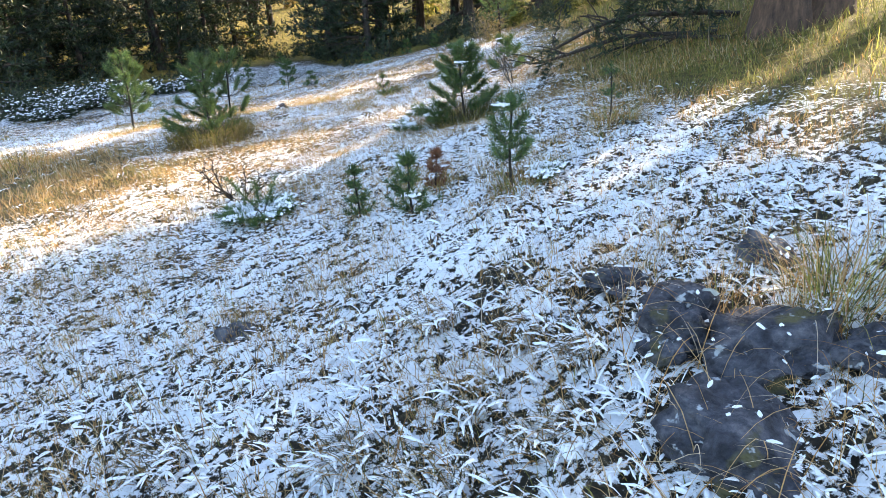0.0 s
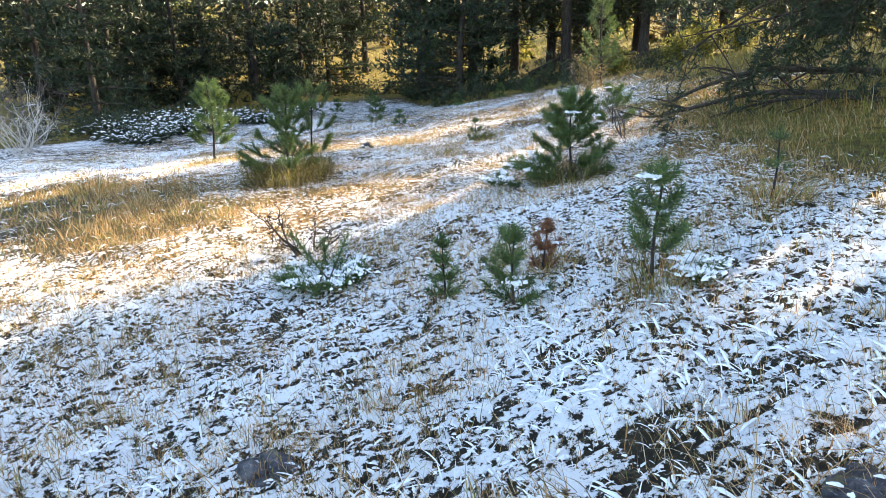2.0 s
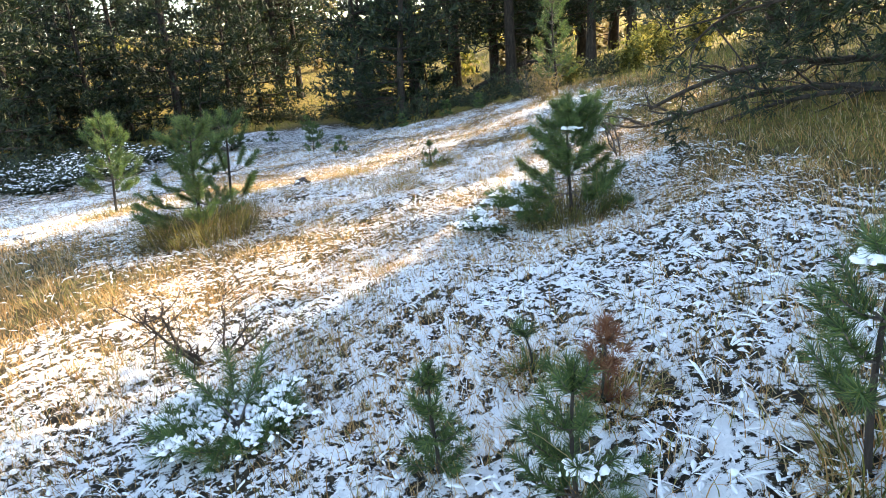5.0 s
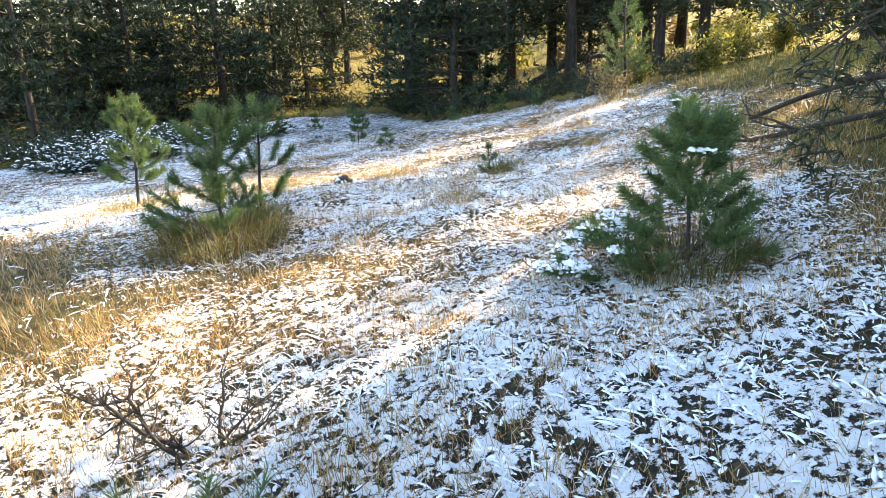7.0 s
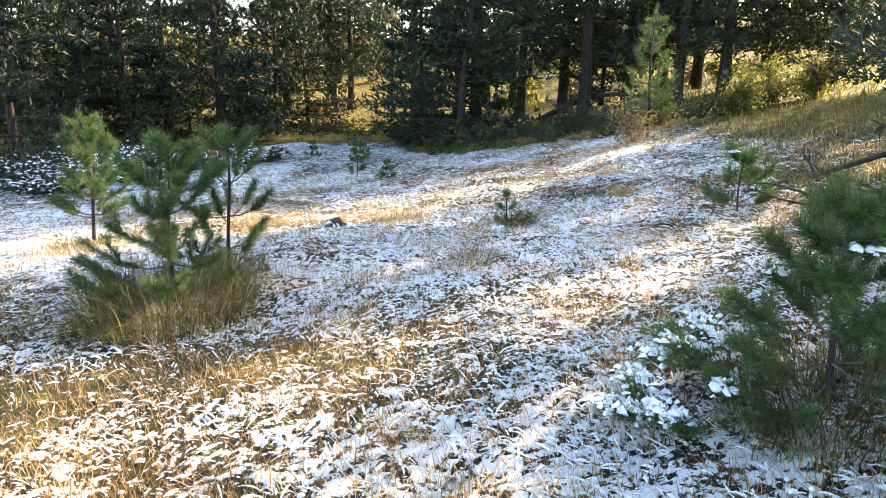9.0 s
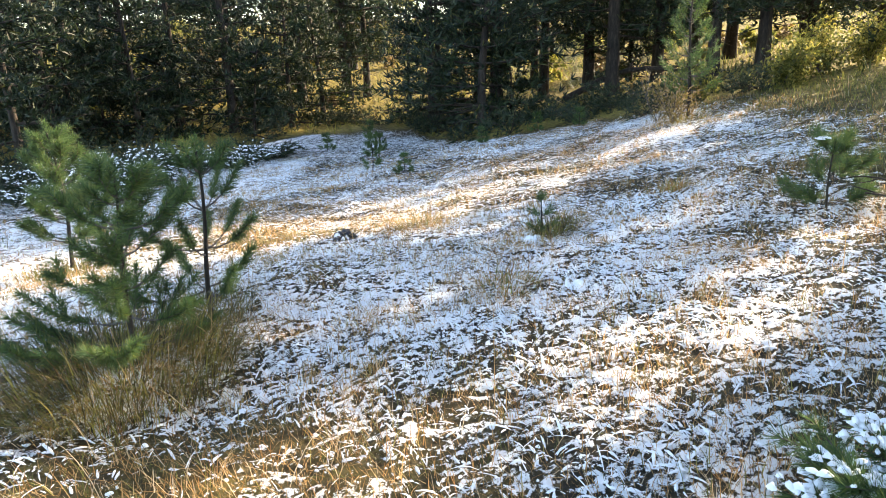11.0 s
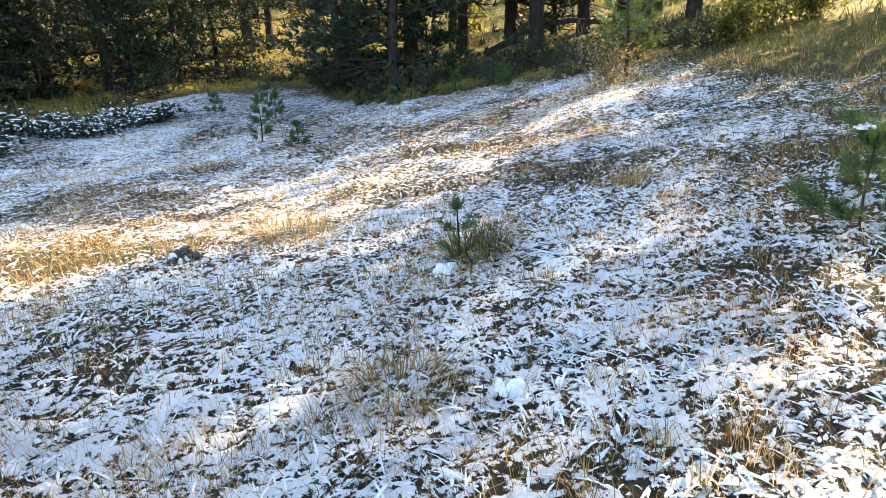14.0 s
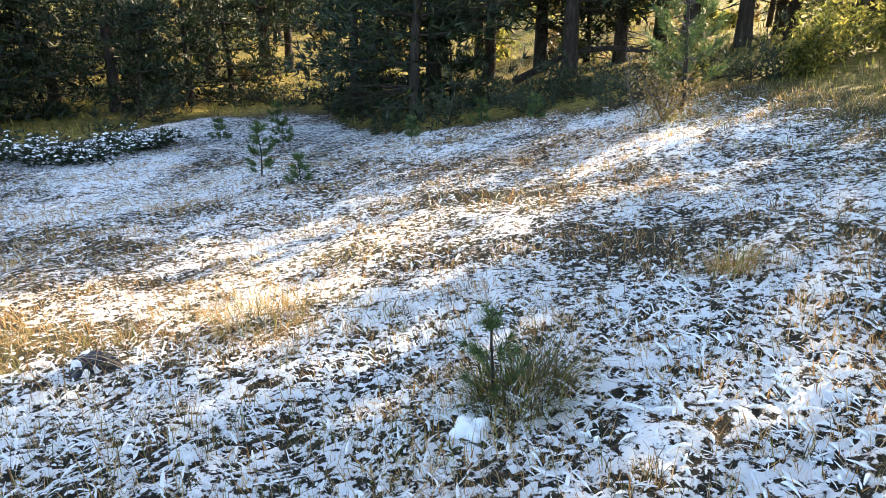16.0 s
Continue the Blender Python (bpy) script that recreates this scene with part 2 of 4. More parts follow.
FROST = leafy("frosted_twigs", [(0.0, (0.3, 0.28, 0.27)), (0.6, (0.55, 0.53, 0.5)), (1.0, (0.75, 0.74, 0.74))], 0.2)


# ---- mesh building ----
class Bag:
    """Collects vertices and triangles of one mesh, with a material for each batch."""

    def __init__(self):
        self.v, self.f, self.m, self.mats, self.n = [], [], [], [], 0

    def add(self, v, f, mat):
        if mat not in self.mats:
            self.mats.append(mat)
        v, f = np.asarray(v, float).reshape(-1, 3), np.asarray(f, np.int64).reshape(-1, 3)
        self.v.append(v)
        self.f.append(f + self.n)
        self.m.append(np.full(len(f), self.mats.index(mat)))
        self.n += len(v)

    def mesh(self, name, smooth=True):
        me = bpy.data.meshes.new(name)
        v, f, m = np.concatenate(self.v), np.concatenate(self.f), np.concatenate(self.m)
        me.vertices.add(len(v))
        me.vertices.foreach_set("co", v.astype(np.float32).ravel())
        me.loops.add(len(f) * 3)
        me.loops.foreach_set("vertex_index", f.astype(np.int32).ravel())
        me.polygons.add(len(f))
        me.polygons.foreach_set("loop_start", np.arange(0, len(f) * 3, 3, dtype=np.int32))
        me.polygons.foreach_set("loop_total", np.full(len(f), 3, np.int32))
        me.polygons.foreach_set("material_index", m.astype(np.int32))
        me.polygons.foreach_set("use_smooth", np.full(len(f), smooth))
        for mat in self.mats:
            me.materials.append(mat)
        me.update(calc_edges=True)
        return me


def part(name, bag, parent, label="", smooth=True):
    ob = new(name, bag.mesh(name, smooth))
    ob.parent = parent
    if label:
        tagged(ob, label)
    return ob


def thing(name, x, y, label, category, group="", z=None, turn=0.0):
    ob = new(name)
    ob.empty_display_size = 0.1
    ob.matrix_basis = pose(x, y, gz(x, y) if z is None else z, 0, 0, turn)
    return tagged(ob, label, category, group)


def unit(v):
    v = np.asarray(v, float)
    return v / (np.linalg.norm(v, axis=-1, keepdims=True) + 1e-9)


def tube(points, radii, sides=6):
    p, r = np.asarray(points, float), np.asarray(radii, float)
    d = unit(np.gradient(p, axis=0))
    ref = np.where(np.abs(d[:, 2:3]) > 0.9, [[1.0, 0, 0]], [[0, 0, 1.0]])
    s = unit(np.cross(d, ref))
    u = np.cross(s, d)
    a = np.arange(sides) * 2 * math.pi / sides
    ring = p[:, None] + r[:, None, None] * (np.cos(a)[None, :, None] * s[:, None] + np.sin(a)[None, :, None] * u[:, None])
    k, n = len(p), sides
    i, j = np.meshgrid(np.arange(k - 1), np.arange(n), indexing="ij")
    a0, a1 = i * n + j, i * n + (j + 1) % n
    f = np.concatenate([np.stack([a0, a1, a1 + n], -1).reshape(-1, 3), np.stack([a0, a1 + n, a0 + n], -1).reshape(-1, 3)])
    v = np.concatenate([ring.reshape(-1, 3), p[-1:] + d[-1:] * r[-1]])
    cap = np.stack([(k - 1) * n + np.arange(n), (k - 1) * n + (np.arange(n) + 1) % n, np.full(n, k * n)], -1)
    return v, np.concatenate([f, cap])


def spikes(c, d, n, length, width, spread, rng):
    """n thin triangles from each point c, round the way d."""
    c, d = np.repeat(c, n, 0), np.repeat(unit(d), n, 0)
    w = unit(d + spread * unit(rng.normal(size=d.shape)))
    s = unit(np.cross(w, rng.normal(size=d.shape))) * width / 2
    L = length * rng.uniform(0.7, 1.15, (len(c), 1))
    v = np.stack([c - s, c + s, c + w * L], 1).reshape(-1, 3)
    return v, np.arange(len(v)).reshape(-1, 3)


def blades(p, ang, length, width, th0, th1, seg, ridge=0.0):
    """Bent blades: from angle th0 off upright at the foot to th1 at the tip."""
    n = len(p)
    out, dirs = [], np.stack([np.cos(ang), np.sin(ang), np.zeros(n)], 1)
    side = np.stack([-np.sin(ang), np.cos(ang), np.zeros(n)], 1)
    cur = p.copy()
    k = 3 if ridge else 2
    for i in range(seg + 1):
        w = width * (1 - 0.75 * (i / seg) ** 2) / 2
        if i == 0 and ridge:
            w = w * 0.6
        cols = [cur - side * w[:, None], cur + side * w[:, None]]
        if ridge:
            cols.insert(1, cur + np.array([0, 0, 1.0]) * (w * ridge)[:, None])
        out.append(np.stack(cols, 1))
        th = th0 + (th1 - th0) * (i + 0.5) / seg
        cur = cur + (length / seg)[:, None] * (dirs * np.sin(th)[:, None] + np.array([0, 0, 1.0]) * np.cos(th)[:, None])
    v = np.stack(out, 1)
    per = (seg + 1) * k
    base = np.arange(n)[:, None] * per
    f = []
    for i in range(seg):
        for j in range(k - 1):
            a = i * k + j
            f += [(a, a + 1, a + k + 1), (a, a + k + 1, a + k)]
    f = (base[:, :, None] + np.array(f)[None]).reshape(-1, 3)
    return v.reshape(-1, 3), f


def domes(p, radius, height, rng, slim=0.22, round_to=0.75):
    """Little uneven heaps: a top, two rings of six."""
    n, s = len(p), 6
    a = np.arange(s) * 2 * math.pi / s + rng.uniform(0, 6.28, (n, 1))
    r = radius[:, None] * rng.uniform(0.6, 1.3, (n, s))
    stretch, turn = rng.uniform(slim, round_to, (n, 1)), rng.uniform(0, 3.14, (n, 1))

    def ring(q, z):
        x, y = np.cos(a) * r * q, np.sin(a) * r * q * stretch
        return np.stack([x * np.cos(turn) - y * np.sin(turn), x * np.sin(turn) + y * np.cos(turn), np.broadcast_to(z, x.shape)], -1) + p[:, None]
    top = p + np.array([0, 0, 1.0]) * height[:, None]
    v = np.concatenate([top[:, None], ring(0.62, 0.75 * height[:, None] * rng.uniform(0.7, 1.2, (n, s))), ring(1.0, -0.2 * height[:, None])], 1)
    f = []
    for j in range(s):
        k = (j + 1) % s
        f += [(0, 1 + j, 1 + k), (1 + j, 1 + s + j, 1 + s + k), (1 + j, 1 + s + k, 1 + k)]
    f = (np.arange(n)[:, None, None] * (2 * s + 1) + np.array(f)[None]).reshape(-1, 3)
    return v.reshape(-1, 3), f


def ropes(p, ang, length, width, th0, th1, rng):
    """Bent blades under a rounded, lumpy load of snow."""
    n, seg = len(p), 3
    way = np.stack([np.cos(ang), np.sin(ang), np.zeros(n)], 1)
    side = np.stack([-np.sin(ang), np.cos(ang), np.zeros(n)], 1)
    up = np.array([0, 0, 1.0])
    cur, out = p.copy(), []
    for i in range(seg + 1):
        w = width * (0.45, 1.0, 0.9, 0.3)[i] * rng.uniform(0.7, 1.3, n) / 2
        out.append(np.stack([cur - side * w[:, None], cur + up * (w * rng.uniform(0.9, 1.5, n))[:, None], cur + side * w[:, None]], 1))
        th = th0 + (th1 - th0) * (i + 0.5) / seg
        cur = cur + (length / seg)[:, None] * (way * np.sin(th)[:, None] + up * np.cos(th)[:, None])
    f = []
    for i in range(seg):
        for j in range(2):
            a = i * 3 + j
            f += [(a, a + 1, a + 4), (a, a + 4, a + 3)]
    f = (np.arange(n)[:, None, None] * (3 * seg + 3) + np.array(f)[None]).reshape(-1, 3)
    return np.stack(out, 1).reshape(-1, 3), f


# ---- the ground, one sheet to the horizon ----
def spaced(lo, hi, step, reach, grow=1.09):
    core = np.arange(lo, hi, step)
    out, s = [], step
    while sum(out) < reach:
        s *= grow
        out.append(s)
    far = np.cumsum(out)
    return np.concatenate([lo - far[::-1], core, core[-1] + far])


def clumps(x, y):
    """0..1: how the snow gathers in short ropes along the flattened grass."""
    turn = 0.75 + 1.5 * (vnoise(x, y, 0.7, 91) - 0.5)
    u, w = x * np.cos(turn) + y * np.sin(turn), y * np.cos(turn) - x * np.sin(turn)
    u, w = u + 0.05 * vnoise(x, y, 0.11, 92), w + 0.05 * vnoise(x, y, 0.09, 93)
    rope = 1 - np.abs(2 * vnoise(u * 0.55, w, 0.062, 94) - 1)
    fine = 1 - np.abs(2 * vnoise(u * 0.6, w, 0.034, 95) - 1)
    return np.clip(0.6 * rope + 0.4 * fine, 0, 1)


def make_sheet():
    xs, ys = spaced(-3.0, 3.0, 0.025, 900, 1.1), spaced(-4.4, 8.0, 0.025, 900, 1.1)
    X, Y = np.meshgrid(xs, ys, indexing="ij")
    S = snow_cover(X, Y)
    off = np.maximum(np.maximum(np.abs(X) - 3.0, 0), np.maximum(Y - 8.0, -4.4 - Y))
    C = 0.72 + (clumps(X, Y) - 0.72) * np.exp(-np.clip(off, 0, None) / 0.6)
    Z = ground_z(X, Y) + 0.03 * (vnoise(X, Y, 0.13, 31) - 0.5) + 0.034 * np.clip(S * 1.2, 0, 1) * (C - 0.55)
    S = np.clip(S + 0.95 * (C - 0.645) * (S > 0.05), 0, 1)
    nx, ny = X.shape
    i, j = np.meshgrid(np.arange(nx - 1), np.arange(ny - 1), indexing="ij")
    a = i * ny + j
    f = np.concatenate([np.stack([a, a + ny, a + ny + 1], -1).reshape(-1, 3), np.stack([a, a + ny + 1, a + 1], -1).reshape(-1, 3)])
    bag = Bag()
    bag.add(np.stack([X, Y, Z], -1), f, GROUND)
    ob = tagged(new("ground", bag.mesh("ground")), "sloping meadow turf under thin patchy fresh snow", "ground", kind="structure")
    for name, values in (("snow", S), ("wood", np.maximum(wood_cover(X, Y), dry_cover(X, Y) * np.where(X < 3.0, 0.45, 0.8)))):
        ob.data.attributes.new(name, "FLOAT", "POINT").data.foreach_set("value", values.astype(np.float32).ravel())


make_sheet()


# ---- pines ----
def shoot(bag, a, b, r0, r1, length, width, density, mat, rng, bend=0.0, bare=0.25):
    """A twig from a to b with needles round its outer part, brushing forwards."""
    a, b = np.asarray(a, float), np.asarray(b, float)
    t = np.linspace(0, 1, 5)[:, None]
    line = a + (b - a) * t + np.array([0, 0, 1.0]) * bend * np.linalg.norm(b - a) * (t * t - t)
    bag.add(*tube(line, r0 + (r1 - r0) * t[:, 0], 5), TWIG)
    n = max(6, int(density * np.linalg.norm(b - a)))
    s = rng.uniform(bare, 1.0, (n, 1))
    c = a + (b - a) * s + np.array([0, 0, 1.0]) * bend * np.linalg.norm(b - a) * (s * s - s)
    axis = unit(b - a)
    radial = unit(np.cross(np.broadcast_to(axis, c.shape), rng.normal(size=c.shape)))
    way = unit(axis * 0.75 + radial * rng.uniform(0.6, 1.3, (n, 1)) + np.array([0, 0, 0.15]))
    bag.add(*spikes(c, way, 2, length, width, 0.25, rng), mat)
    k = max(8, int(n * 0.12))
    bag.add(*spikes(np.repeat(b[None], k, 0), np.broadcast_to(axis, (k, 3)), 1, length, width, 0.55, rng), mat)


def snow_pad(parent, x, y, z, r, rng, flat=0.4):
    bag = Bag()
    k = 34
    p = np.array([[x, y, z]]) + rng.normal(size=(k, 3)) * np.array([r * 0.6, r * 0.6, r * 0.1])
    bag.add(*domes(p, (0.14 + 0.34 * rng.uniform(0, 1, k) ** 2) * r, rng.uniform(0.3, 0.8, k) * r * flat, rng, 0.6, 1.0), SNOW)
    part("snow_clump", bag, parent, "clump of fresh white snow")


def young_pine(name, x, y, h, label, seed, whorls=4, reach=0.4, needle=0.08, density=420, lean=(0, 0), snow=2, width=0.0034, mat=None, low=0.2, side=True, bare=0.5, rise=0.35, group="young pines on the meadow"):
    """A young pine: a stem, whorls of bare arms that turn up, brushes of needles on their outer parts."""
    rng = np.random.default_rng(seed)
    mat = mat or NEEDLE
    root = thing(name, x, y, label, "pine", group)
    lean = np.array([lean[0], lean[1], 0.0])
    up = np.array([0, 0, 1.0])

    def axis(t):
        return np.array([0, 0, h * t - 0.04 * (1 - t)]) + lean * h * t * t + np.array([math.sin(t * 5 + seed), math.cos(t * 4 + seed), 0]) * 0.018 * h
    bag = Bag()
    t = np.linspace(0, 0.95, 9)
    bag.add(*tube([axis(v) for v in t], 0.013 * h * (1 - 0.75 * t) + 0.003, 7), BARK)
    part("stem", bag, root, "slim grey-brown stem")
    bag = Bag()
    shoot(bag, axis(0.8), axis(1.0), 0.005, 0.003, needle * 0.9, width, density * 2.2, mat, rng, bare=0.0)
    part("leader", bag, root)
    tips = []
    for w in range(whorls):
        lv = low + (0.84 - low) * w / max(1, whorls - 1)
        n = int(rng.integers(4, 6))
        a0 = rng.uniform(0, 6.28)
        for k in range(n):
            a = a0 + k * 6.28 / n + rng.normal() * 0.3
            L = h * reach * (1.2 - 0.85 * lv) * rng.uniform(0.6, 1.15)
            base = axis(lv + rng.normal() * 0.015)
            tip = base + L * unit(np.array([math.cos(a), math.sin(a), rise + 0.75 * lv + rng.normal() * 0.15]))
            bag = Bag()
            shoot(bag, base, tip, 0.0045 * h + 0.002, 0.002, needle, width, density * 1.5, mat, rng, bend=0.55, bare=bare * (1.1 - 0.5 * lv))
            if side and L > 0.14:
                for q in (0.55, 0.78):
                    for sgn in (-1, 1):
                        if rng.uniform() < 0.25:
                            continue
                        m = base + (tip - base) * q + up * 0.55 * L * (q * q - q)
                        a2 = a + sgn * rng.uniform(0.5, 1.0)
                        e = m + L * rng.uniform(0.28, 0.45) * unit(np.array([math.cos(a2), math.sin(a2), rise + 0.6 * lv + 0.45]))
                        shoot(bag, m, e, 0.003, 0.002, needle, width, density * 1.35, mat, rng, bend=0.4, bare=0.3)
            part("branch", bag, root)
            tips.append(tip)
    for k in range(snow):
        p = tips[int(rng.integers(0, len(tips)))] * rng.uniform(0.75, 1.0)
        snow_pad(root, p[0], p[1], p[2] + 0.02, rng.uniform(0.035, 0.06) * (0.6 + 0.5 * h), rng)
    return root


def grass_skirt(x, y, r, n, label, seed, mats=(STRAW, GREEN), length=(0.12, 0.32), flop=1.2):
    """A tussock of long unmown grass round the foot of a young tree."""
    rng = np.random.default_rng(seed)
    root = thing("grass_tussock", x, y, label, "grass", "grass tussocks")
    z0 = gz(x, y)
    for mat, share in zip(mats, (0.6, 0.4)):
        k = int(n * share)
        a, d = rng.uniform(0, 6.28, k), r * np.sqrt(rng.uniform(0, 1, k))
        px, py = np.cos(a) * d, np.sin(a) * d
        p = np.stack([px, py, ground_z(x + px, y + py) - z0 - 0.02], 1)
        bag = Bag()
        bag.add(*blades(p, a + rng.normal(size=k) * 0.7, rng.uniform(*length, k), rng.uniform(0.003, 0.006, k), rng.uniform(0.0, 0.5, k), rng.uniform(0.6, 1.2 + flop, k), 4), mat)
        part("tuft", bag, root)
    return root


young_pine("pine_sapling", 0.01, -0.26, 0.42, "small green pine sapling standing in thin snow", 1, 4, 0.3, 0.06, 520, low=0.15, snow=0, side=False, bare=0.1)
young_pine("pine_sapling", 0.43, -0.60, 0.46, "bushy green pine sapling with a snow pad in snowy grass", 2, 4, 0.42, 0.07, 480, low=0.12, snow=2, side=False, bare=0.15)
young_pine("pine_sapling", 1.15, -0.84, 0.66, "knee-high pine sapling with bare lower stem over a tussock", 3, 4, 0.4, 0.075, 420, low=0.34, snow=1, side=False, bare=0.3)
young_pine("pine_sapling", 0.46, 0.30, 0.2, "tiny pine sapling beside a snow clump", 4, 2, 0.45, 0.07, 400, snow=1, side=False, lean=(-0.3, 0), bare=0.1)
young_pine("dead_pine_sapling", 0.64, -0.14, 0.3, "reddish-brown withered pine sapling with snow on it", 5, 3, 0.5, 0.07, 600, mat=NEEDLE_DEAD, snow=3, side=False, lean=(0.1, 0.2), bare=0.1)
young_pine("pine_sapling", 2.23, 0.36, 0.5, "thin pine sapling on a dry tussock on the slope", 6, 2, 0.3, 0.06, 260, low=0.5, snow=0, side=False)
young_pine("pine_sapling", 0.12, 7.50, 0.42, "little pine sapling in a dark tuft of dry grass", 7, 3, 0.42, 0.06, 380, snow=0, side=False, bare=0.3)
young_pine("young_pine", 1.17, 2.78, 0.9, "waist-high dense green young pine with three snow pads", 8, 7, 0.55, 0.08, 430, low=0.12, snow=4, bare=0.4, rise=0.15)
young_pine("young_pine", -2.44, 4.75, 1.2, "waist-high green young pine rising from long grass", 9, 6, 0.5, 0.085, 440, low=0.14, snow=0, bare=0.4, rise=0.2)
young_pine("young_pine", -2.28, 5.45, 1.25, "slender young pine with a bare stem and wide curved arms", 10, 4, 0.5, 0.085, 480, low=0.22, snow=0, side=False, bare=0.6)
young_pine("young_pine", -4.62, 7.42, 1.5, "young pine with a bare lower stem and upright top", 11, 6, 0.38, 0.09, 420, low=0.26, snow=0, bare=0.4)
young_pine("pine_sapling", -2.97, 15.5, 0.85, "far green pine sapling on open snow", 12, 4, 0.34, 0.11, 260, width=0.006, snow=0, side=False)
young_pine("pine_sapling", -2.12, 14.4, 0.42, "low dark pine sapling on open snow", 13, 3, 0.45, 0.1, 260, width=0.006, snow=0, side=False)
young_pine("young_pine", 3.45, 14.7, 2.7, "tall thin young pine with sunlit yellow-green shoots", 14, 8, 0.26, 0.12, 90, width=0.007, snow=0, bare=0.35)
young_pine("young_pine", 2.35, 6.75, 0.55, "low spreading pine on the snowy slope", 15, 3, 0.8, 0.11, 300, low=0.15, snow=1)
for k, (px, py, ph) in enumerate(((-4.2, 22.0, 0.6), (-5.2, 20.4, 0.5), (-0.6, 17.6, 0.4), (0.8, 18.2, 0.45), (1.7, 17.0, 0.4), (-3.4, 19.0, 0.5))):
    young_pine("pine_sapling", px, py, ph, "small dark pine sapling near the wood's edge", 30 + k, 3, 0.5, 0.11, 160, width=0.01, snow=0, side=False)

grass_skirt(1.17, -0.88, 0.17, 260, "dark tussock of green and dry grass under a sapling", 101, (GREEN, STRAW))
grass_skirt(1.16, 2.66, 0.42, 1700, "broad tussock of yellow-green grass under a young pine", 102, (TUSSOCK_SHADED, GREEN))
grass_skirt(-2.42, 4.55, 0.6, 2600, "long dry grass tussock round a young pine", 103, (TUSSOCK_SHADED, GREEN), length=(0.2, 0.5))
grass_skirt(-2.36, 5.6, 0.3, 500, "dry grass tussock behind a young pine", 104, (TUSSOCK_SHADED, GREEN))
grass_skirt(-4.55, 7.3, 0.5, 600, "yellow grass tussock under a young pine", 105, (TUSSOCK_SHADED, GREEN))
grass_skirt(0.24, 7.44, 0.2, 520, "dark brown grass tuft beside a sapling", 106, (TUSSOCK_SHADED, GREEN), length=(0.15, 0.34))
grass_skirt(2.25, 0.32, 0.2, 320, "pale dry tussock on the slope", 107)
grass_skirt(0.45, 0.26, 0.12, 160, "brown grass tuft beside a tiny sapling", 108, length=(0.1, 0.2))
grass_skirt(0.66, -0.18, 0.14, 200, "brown and green grass under a withered sapling", 109, length=(0.1, 0.22))
grass_skirt(-0.9, 0.42, 0.25, 300, "dark grass under a low snowy pine", 110, (GREEN, STRAW), (0.08, 0.2))
grass_skirt(3.35, 14.4, 0.6, 500, "yellow-green grass clump at a young pine", 111, (GREEN, STRAW))
grass_skirt(1.62, 8.55, 0.14, 240, "small orange-yellow grass tuft in the snow", 112, length=(0.12, 0.28), flop=0.5)
grass_skirt(-0.25, 5.75, 0.22, 300, "golden grass tuft catching the sun", 113, length=(0.1, 0.25))
grass_skirt(-1.25, 8.75, 0.3, 400, "golden grass tuft catching the sun", 114, length=(0.1, 0.26))
grass_skirt(-5.1, 4.4, 0.35, 500, "bright yellow tall grass tuft", 115, length=(0.25, 0.5), flop=0.3)
grass_skirt(2.0, -3.15, 0.2, 260, "green and dry grass tuft beside the boulders", 116, (GREEN, STRAW), (0.2, 0.45))


def snowy_tussock(x, y, r, seed):
    """A hollow tussock: shade-darkened old blades under long drooping blades white with snow."""
    rng = np.random.default_rng(seed)
    root = thing("snowy_tussock", x, y, "dark grass tussock with long blades bent under snow", "grass", "snowy tussocks by the boulders")
    z0 = gz(x, y)
    for name, n, words in (("dark_tuft", 130, ""), ("straw_tuft", 60, ""), ("snowy_tuft", 42, "blades white with fresh snow")):
        a, d = rng.uniform(0, 6.28, n), r * np.sqrt(rng.uniform(0, 1, n))
        px, py = np.cos(a) * d, np.sin(a) * d
        p = np.stack([px, py, ground_z(x + px, y + py) - z0], 1)
        way = 3.8 + rng.normal(size=n) * 0.9
        bag = Bag()
        if name == "snowy_tuft":
            bag.add(*ropes(p + np.array([0, 0, 0.03]), way, rng.uniform(0.04, 0.15, n), rng.uniform(0.006, 0.018, n), rng.uniform(0.5, 1.2, n), rng.uniform(1.5, 2.4, n), rng), SNOW)
        else:
            bag.add(*blades(p, way, rng.uniform(0.06, 0.2, n), rng.uniform(0.003, 0.006, n), rng.uniform(0, 0.6, n), rng.uniform(0.8, 2.2, n), 4), TUSSOCK_SHADED if name == "dark_tuft" else STRAW)
        part(name, bag, root, words)


for k, (px, py, pr) in enumerate(((0.87, -2.77, 0.13), (0.6, -3.1, 0.16), (0.86, -3.42, 0.15), (0.4, -3.5, 0.18), (0.08, -3.2, 0.14), (-0.3, -3.45, 0.16), (0.5, -2.45, 0.12), (-0.7, -3.0, 0.13), (1.05, -3.05, 0.1), (-1.05, -3.5, 0.15))):
    snowy_tussock(px, py, pr, 800 + k)


